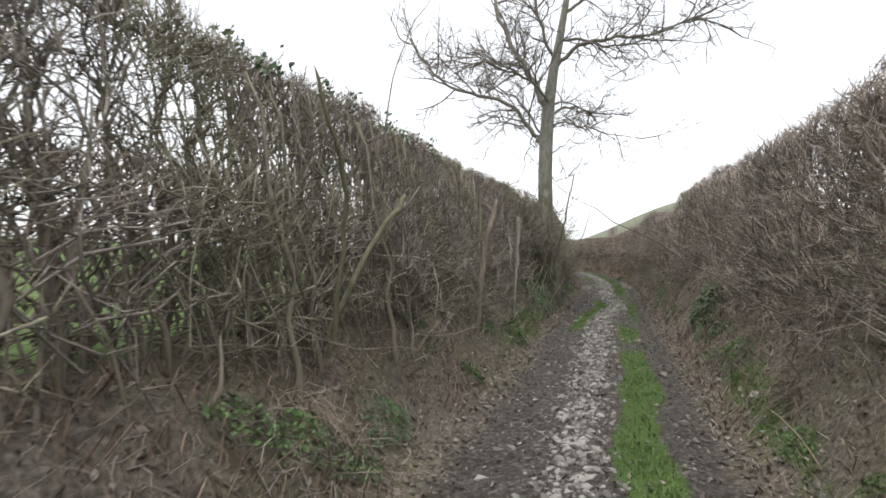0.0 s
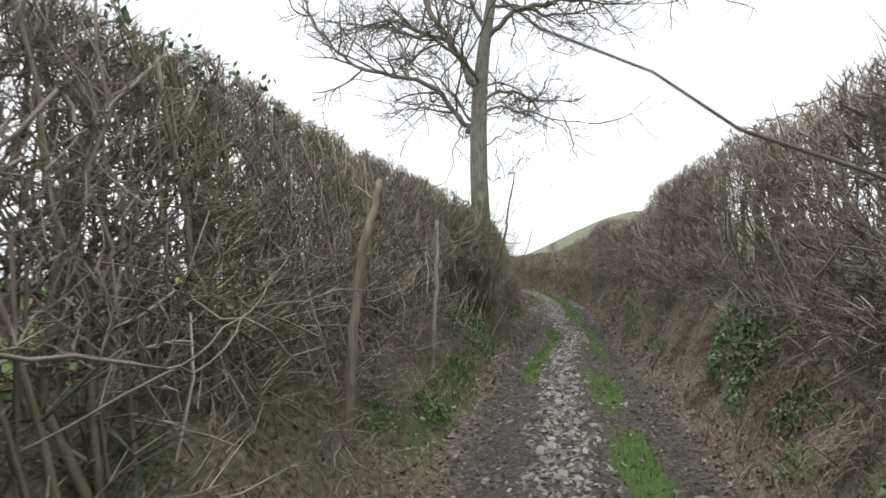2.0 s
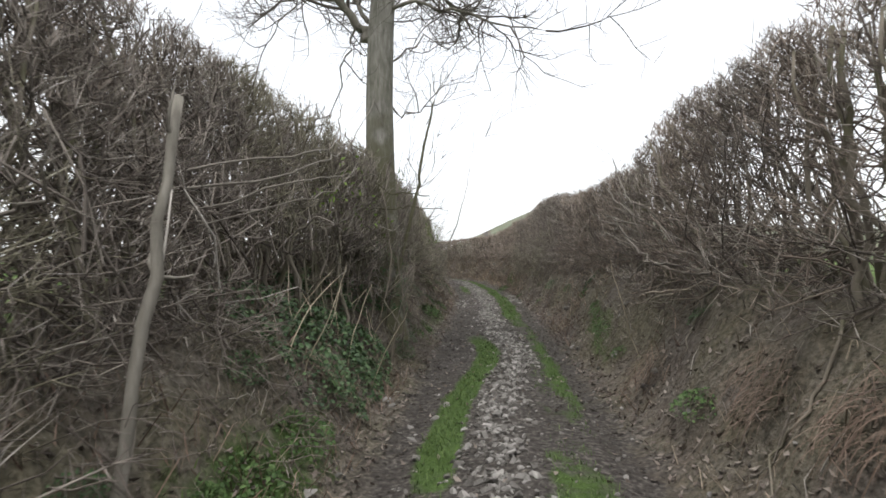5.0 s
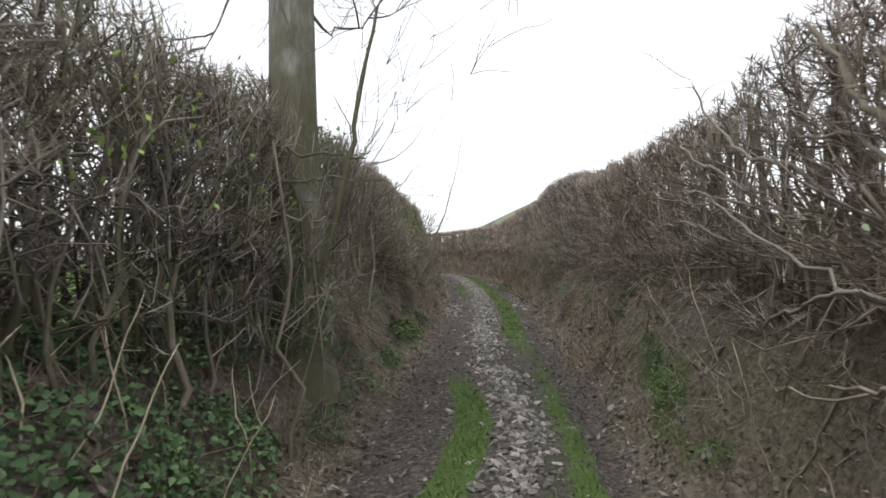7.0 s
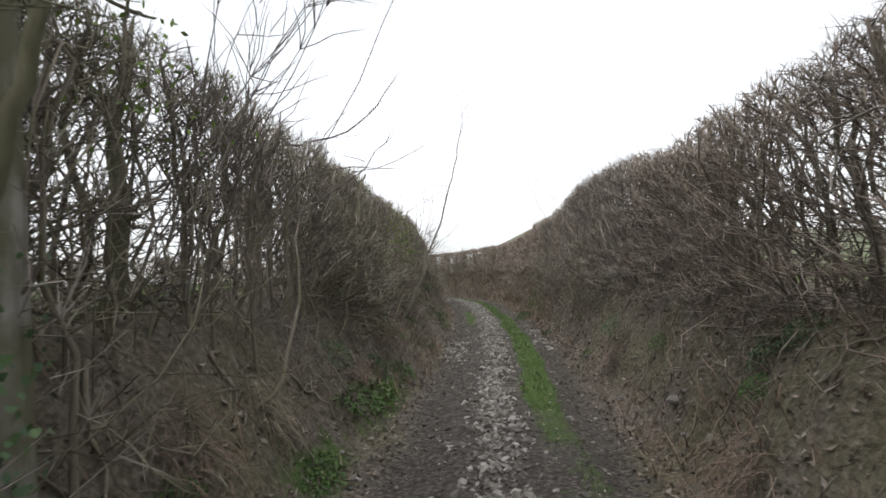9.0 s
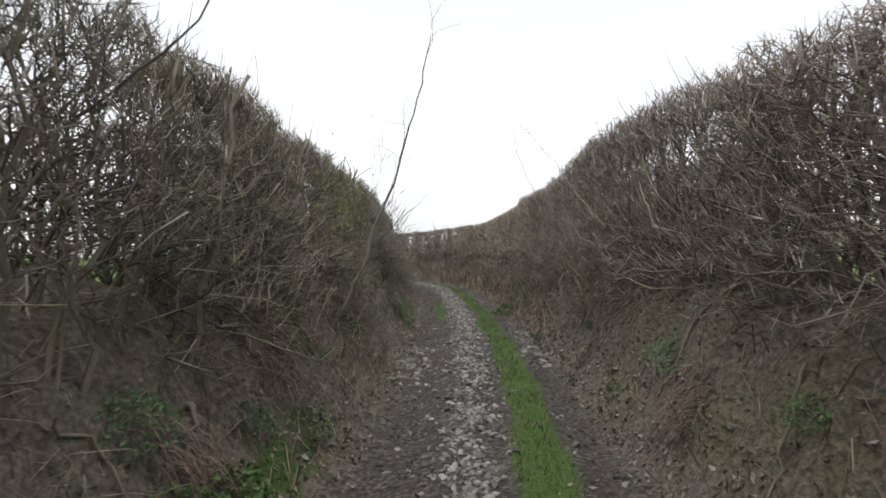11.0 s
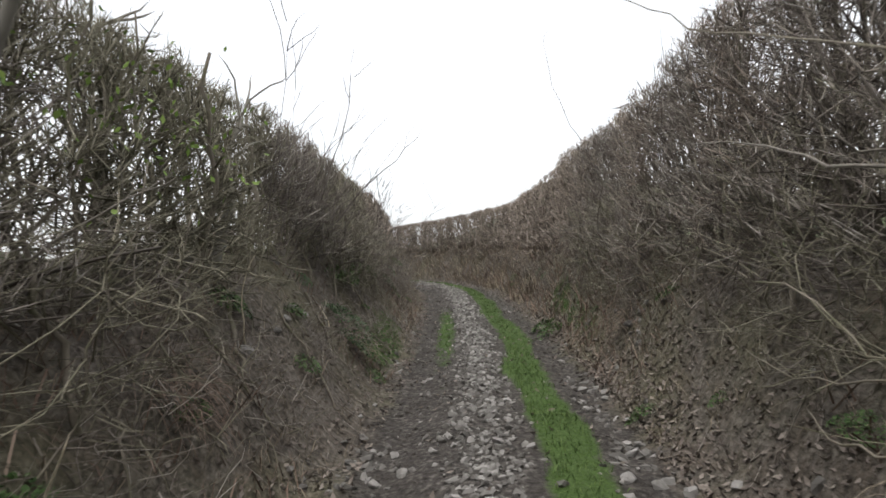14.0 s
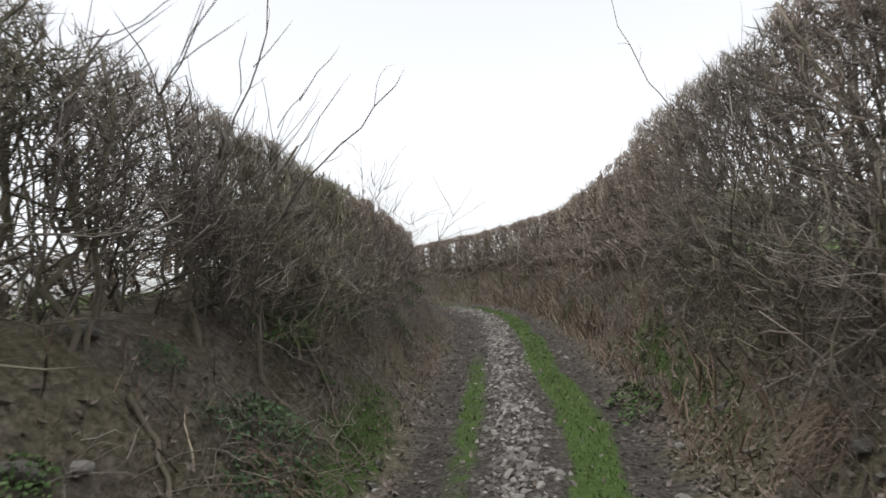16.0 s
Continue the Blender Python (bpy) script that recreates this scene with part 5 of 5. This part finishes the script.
for x, y, k in ((-2.5, 13.6, 1.1), (-2.1, 13.1, 1.1), (-2.2, 14.2, 1.1), (-1.95, 12.6, 1.0), (-2.1, 15.1, 1.0), (-1.75, 13.7, 1.1), (-1.8, 14.6, 0.9), (-1.75, 12.2, 1.0), (-1.65, 13.1, 0.9), (-1.9, 13.4, 1.2), (-1.85, 14.0, 1.2), (-1.6, 12.6, 0.8), (-2.0, 11.8, 1.0), (-1.65, 14.1, 0.8), (-2.3, 14.6, 1.1), (-2.35, 13.2, 1.1), (-2.2, 12.4, 1.0), (-2.45, 14.1, 1.1), (-2.0, 28.2, 0.8), (-2.08, 28.4, 0.9), (-2.15, 28.55, 0.7)):
    settle(rng.choice(ivy_kinds), x, y, k, 42)
for _ in range(46):
    y = rng.uniform(2, 38)
    side = rng.choice((-1, 1))
    x = float(bend(y)) + (rng.uniform(-1.95, -1.45) if side < 0 else rng.uniform(0.92, 1.35))
    settle(rng.choice(weed_kinds), x, y, rng.uniform(0.35, 0.75), -30 * side)
for _ in range(26):
    y = rng.uniform(2, 36)
    side = rng.choice((-1, 1))
    x = float(bend(y)) + (rng.uniform(-2.2, -1.7) if side < 0 else rng.uniform(1.15, 1.5))
    settle(rng.choice(ivy_kinds), x, y, rng.uniform(0.35, 0.7), -40 * side)
def climbing_ivy():
    v, f = [], []
    for _ in range(520):
        z = 1.7 + 0.9 * rng.random() ** 1.6
        a = rng.uniform(2.6, 6.6)
        rad = 0.21 + rng.uniform(0, 0.1)
        p = np.array([-1.74 + 0.012 * (z - 1.9) + rad * math.cos(a), 15.68 + rad * math.sin(a), z])
        m = np.array(Euler((rng.uniform(0.6, 1.9), rng.uniform(-0.6, 0.6), a + 1.57)).to_matrix())
        sz = rng.uniform(0.022, 0.045)
        o = len(v)
        for c in ((-0.5, 0, 0), (-0.25, -0.42, 0.06), (0.1, -0.3, 0.04), (0.6, 0, -0.08), (0.1, 0.3, 0.04), (-0.25, 0.42, 0.06)):
            v.append(tuple(m @ (np.array(c) * sz) + p))
        f.append(tuple(o + k for k in range(6)))
    tagged(new("climbing_ivy", mesh_from("climbing_ivy", v, f, IVY)), "ivy leaves climbing the lower trunk of the ash tree", "ivy", kind="stuff")


climbing_ivy()
for x, y, k in ((-1.5, 15.3, 0.9), (-1.48, 15.9, 0.8), (-1.6, 16.4, 0.7)):
    settle(rng.choice(bramble_kinds), x, y, k, 25)
    settle(rng.choice(ivy_kinds), x - 0.05, y, k * 0.7, 40)
y = 1.2
while y < 44:
    if rng.random() < (0.5 if y < 11.5 else 0.15 if y < 21 else 0.35):
        x = float(bend(y)) - rng.uniform(1.6, 2.0)
        settle(rng.choice(bramble_kinds), x, y, rng.uniform(0.8, 1.15), 25)
    if rng.random() < (0.5 if y < 10 else 0.2 if y < 24 else 0.5 if y < 29 else 0.95):
        x = float(bend(y)) + rng.uniform(1.15, 1.5)
        settle(rng.choice(bramble_kinds), x, y, rng.uniform(0.7, 1.0), -25)
    y += 0.42


def stalk(x, y, height, lean, seed):
    """A dead hollow plant stalk, bent near its top."""
    r = random.Random(seed)
    z = gz(x, y) - 0.03
    line = path_from((x, y, z), (r.gauss(lean, 0.25), r.gauss(0, 0.3), 1), height, r, 7, -0.06, 0.13)
    t = Tubes()
    t.add(line, [0.006, 0.0058, 0.0055, 0.005, 0.0045, 0.004, 0.0035, 0.003], 5)
    tagged(new("dead_stalk", t.mesh("dead_stalk", STRAW)), "pale dead plant stalk standing on the bank", "stalk", "dead stalks on the banks")


for k in range(26):
    y = rng.uniform(11.9, 15.6) if k < 17 else rng.uniform(3, 31)
    side = -1 if k < 22 else 1
    x = float(bend(y)) + (rng.uniform(-2.05, -1.55) if side < 0 else rng.uniform(1.0, 1.35))
    stalk(x, y, rng.uniform(0.4, 0.95), 0.15 * -side, 700 + k)
for ob in bramble_kinds + ivy_kinds + weed_kinds:
    for o in (*ob.children_recursive, ob):
        bpy.data.objects.remove(o)


def sprouting_leaves():
    v, f = [], []
    for cx, cy, cz, n in ((-2.05, 24.6, 3.7, 90), (-2.1, 25.3, 3.8, 100), (-1.9, 16.7, 3.6, 90), (-1.85, 14.0, 3.0, 80), (-1.95, 23.0, 3.5, 70), (-1.95, 15.0, 2.9, 90)):
        for _ in range(n):
            s = rng.uniform(0.015, 0.03)
            p = np.array([rng.gauss(cx, 0.16), rng.gauss(cy, 0.35), rng.gauss(cz, 0.22)])
            m = np.array(Euler((rng.uniform(0, 6), rng.uniform(0, 6), 0)).to_matrix())
            o = len(v)
            for c in ((-1, 0, 0), (0, -0.5, 0.1), (1, 0, 0), (0, 0.5, 0.1)):
                v.append(tuple(m @ (np.array(c) * s) + p))
            f += [(o, o + 1, o + 2), (o, o + 2, o + 3)]
    tagged(new("young_leaves", mesh_from("young_leaves", v, f, BUD)), "small fresh green leaves sprouting on the hedge twigs", "leaves", kind="stuff")


sprouting_leaves()


def hedge_top_leaves():
    """Dark evergreen leaves in tufts along the clipped top near the gateway."""
    v, f = [], []
    for _ in range(46):
        y = rng.uniform(3.4, 8.5)
        c0 = np.array([rng.uniform(-2.75, -2.45), y, 0.065 * y + rng.uniform(2.88, 3.06)])
        for _ in range(rng.randrange(5, 12)):
            sz = rng.uniform(0.02, 0.038)
            m = np.array(Euler((rng.uniform(0, 6), rng.uniform(0, 6), 0)).to_matrix())
            p = c0 + np.array([rng.gauss(0, 0.035), rng.gauss(0, 0.035), rng.gauss(0, 0.045)])
            o = len(v)
            for c in ((-1, 0, 0), (-0.2, -0.55, 0.1), (1, 0, 0), (-0.2, 0.55, 0.1)):
                v.append(tuple(m @ (np.array(c) * sz) + p))
            f += [(o, o + 1, o + 2), (o, o + 2, o + 3)]
    tagged(new("evergreen_leaves", mesh_from("evergreen_leaves", v, f, IVY)), "dark evergreen leaves in tufts along the clipped hedge top", "leaves", kind="stuff")


hedge_top_leaves()


# ---- rocks on the banks ----
def rock(x, y, size, seed):
    r = random.Random(seed)
    bm = bmesh.new()
    bmesh.ops.create_icosphere(bm, subdivisions=2, radius=0.5)
    for vert in bm.verts:
        d = noise.noise(vert.co * 2.3 + Vector((seed, 0, 0))) * 0.28
        vert.co = vert.co * (1 + d + 0.12 * noise.noise(vert.co * 6.0 + Vector((0, seed, 0))))
        vert.co.z *= 0.6
    me = bpy.data.meshes.new("rock")
    bm.to_mesh(me)
    bm.free()
    me.materials.append(STONE_ONE)
    ob = new("rock", me)
    ob.matrix_world = pose(x, y, gz(x, y) - size * 0.06, r.uniform(-20, 20), r.uniform(-20, 20), r.uniform(0, 360)) @ Matrix.Diagonal((size * 1.3, size * 0.8, size, 1))
    tagged(ob, "pale rounded limestone rock lying by the lane", "rock", "loose rocks by the lane")


for k, (x, y, size) in enumerate(((1.15, 19.1, 0.15), (0.8, 16.2, 0.1), (-0.02, 16.3, 0.13), (1.0, 27.9, 0.12), (0.27, 28.9, 0.1), (-2.5, 27.6, 0.15), (0.95, 28.2, 0.15), (-1.34, 24.9, 0.15), (0.33, 25.6, 0.12),
                                  (0.83, 15.9, 0.09), (0.5, 5.6, 0.11), (-0.87, 9.6, 0.08), (0.42, 29.7, 0.12), (-1.3, 13.3, 0.08), (0.9, 22.4, 0.1), (-2.09, 26.9, 0.15), (-2.06, 26.45, 0.1), (-2.1, 27.16, 0.09), (-2.03, 25.85, 0.12), (-2.07, 26.69, 0.09))):
    rock(x, y, size, 40 + k)
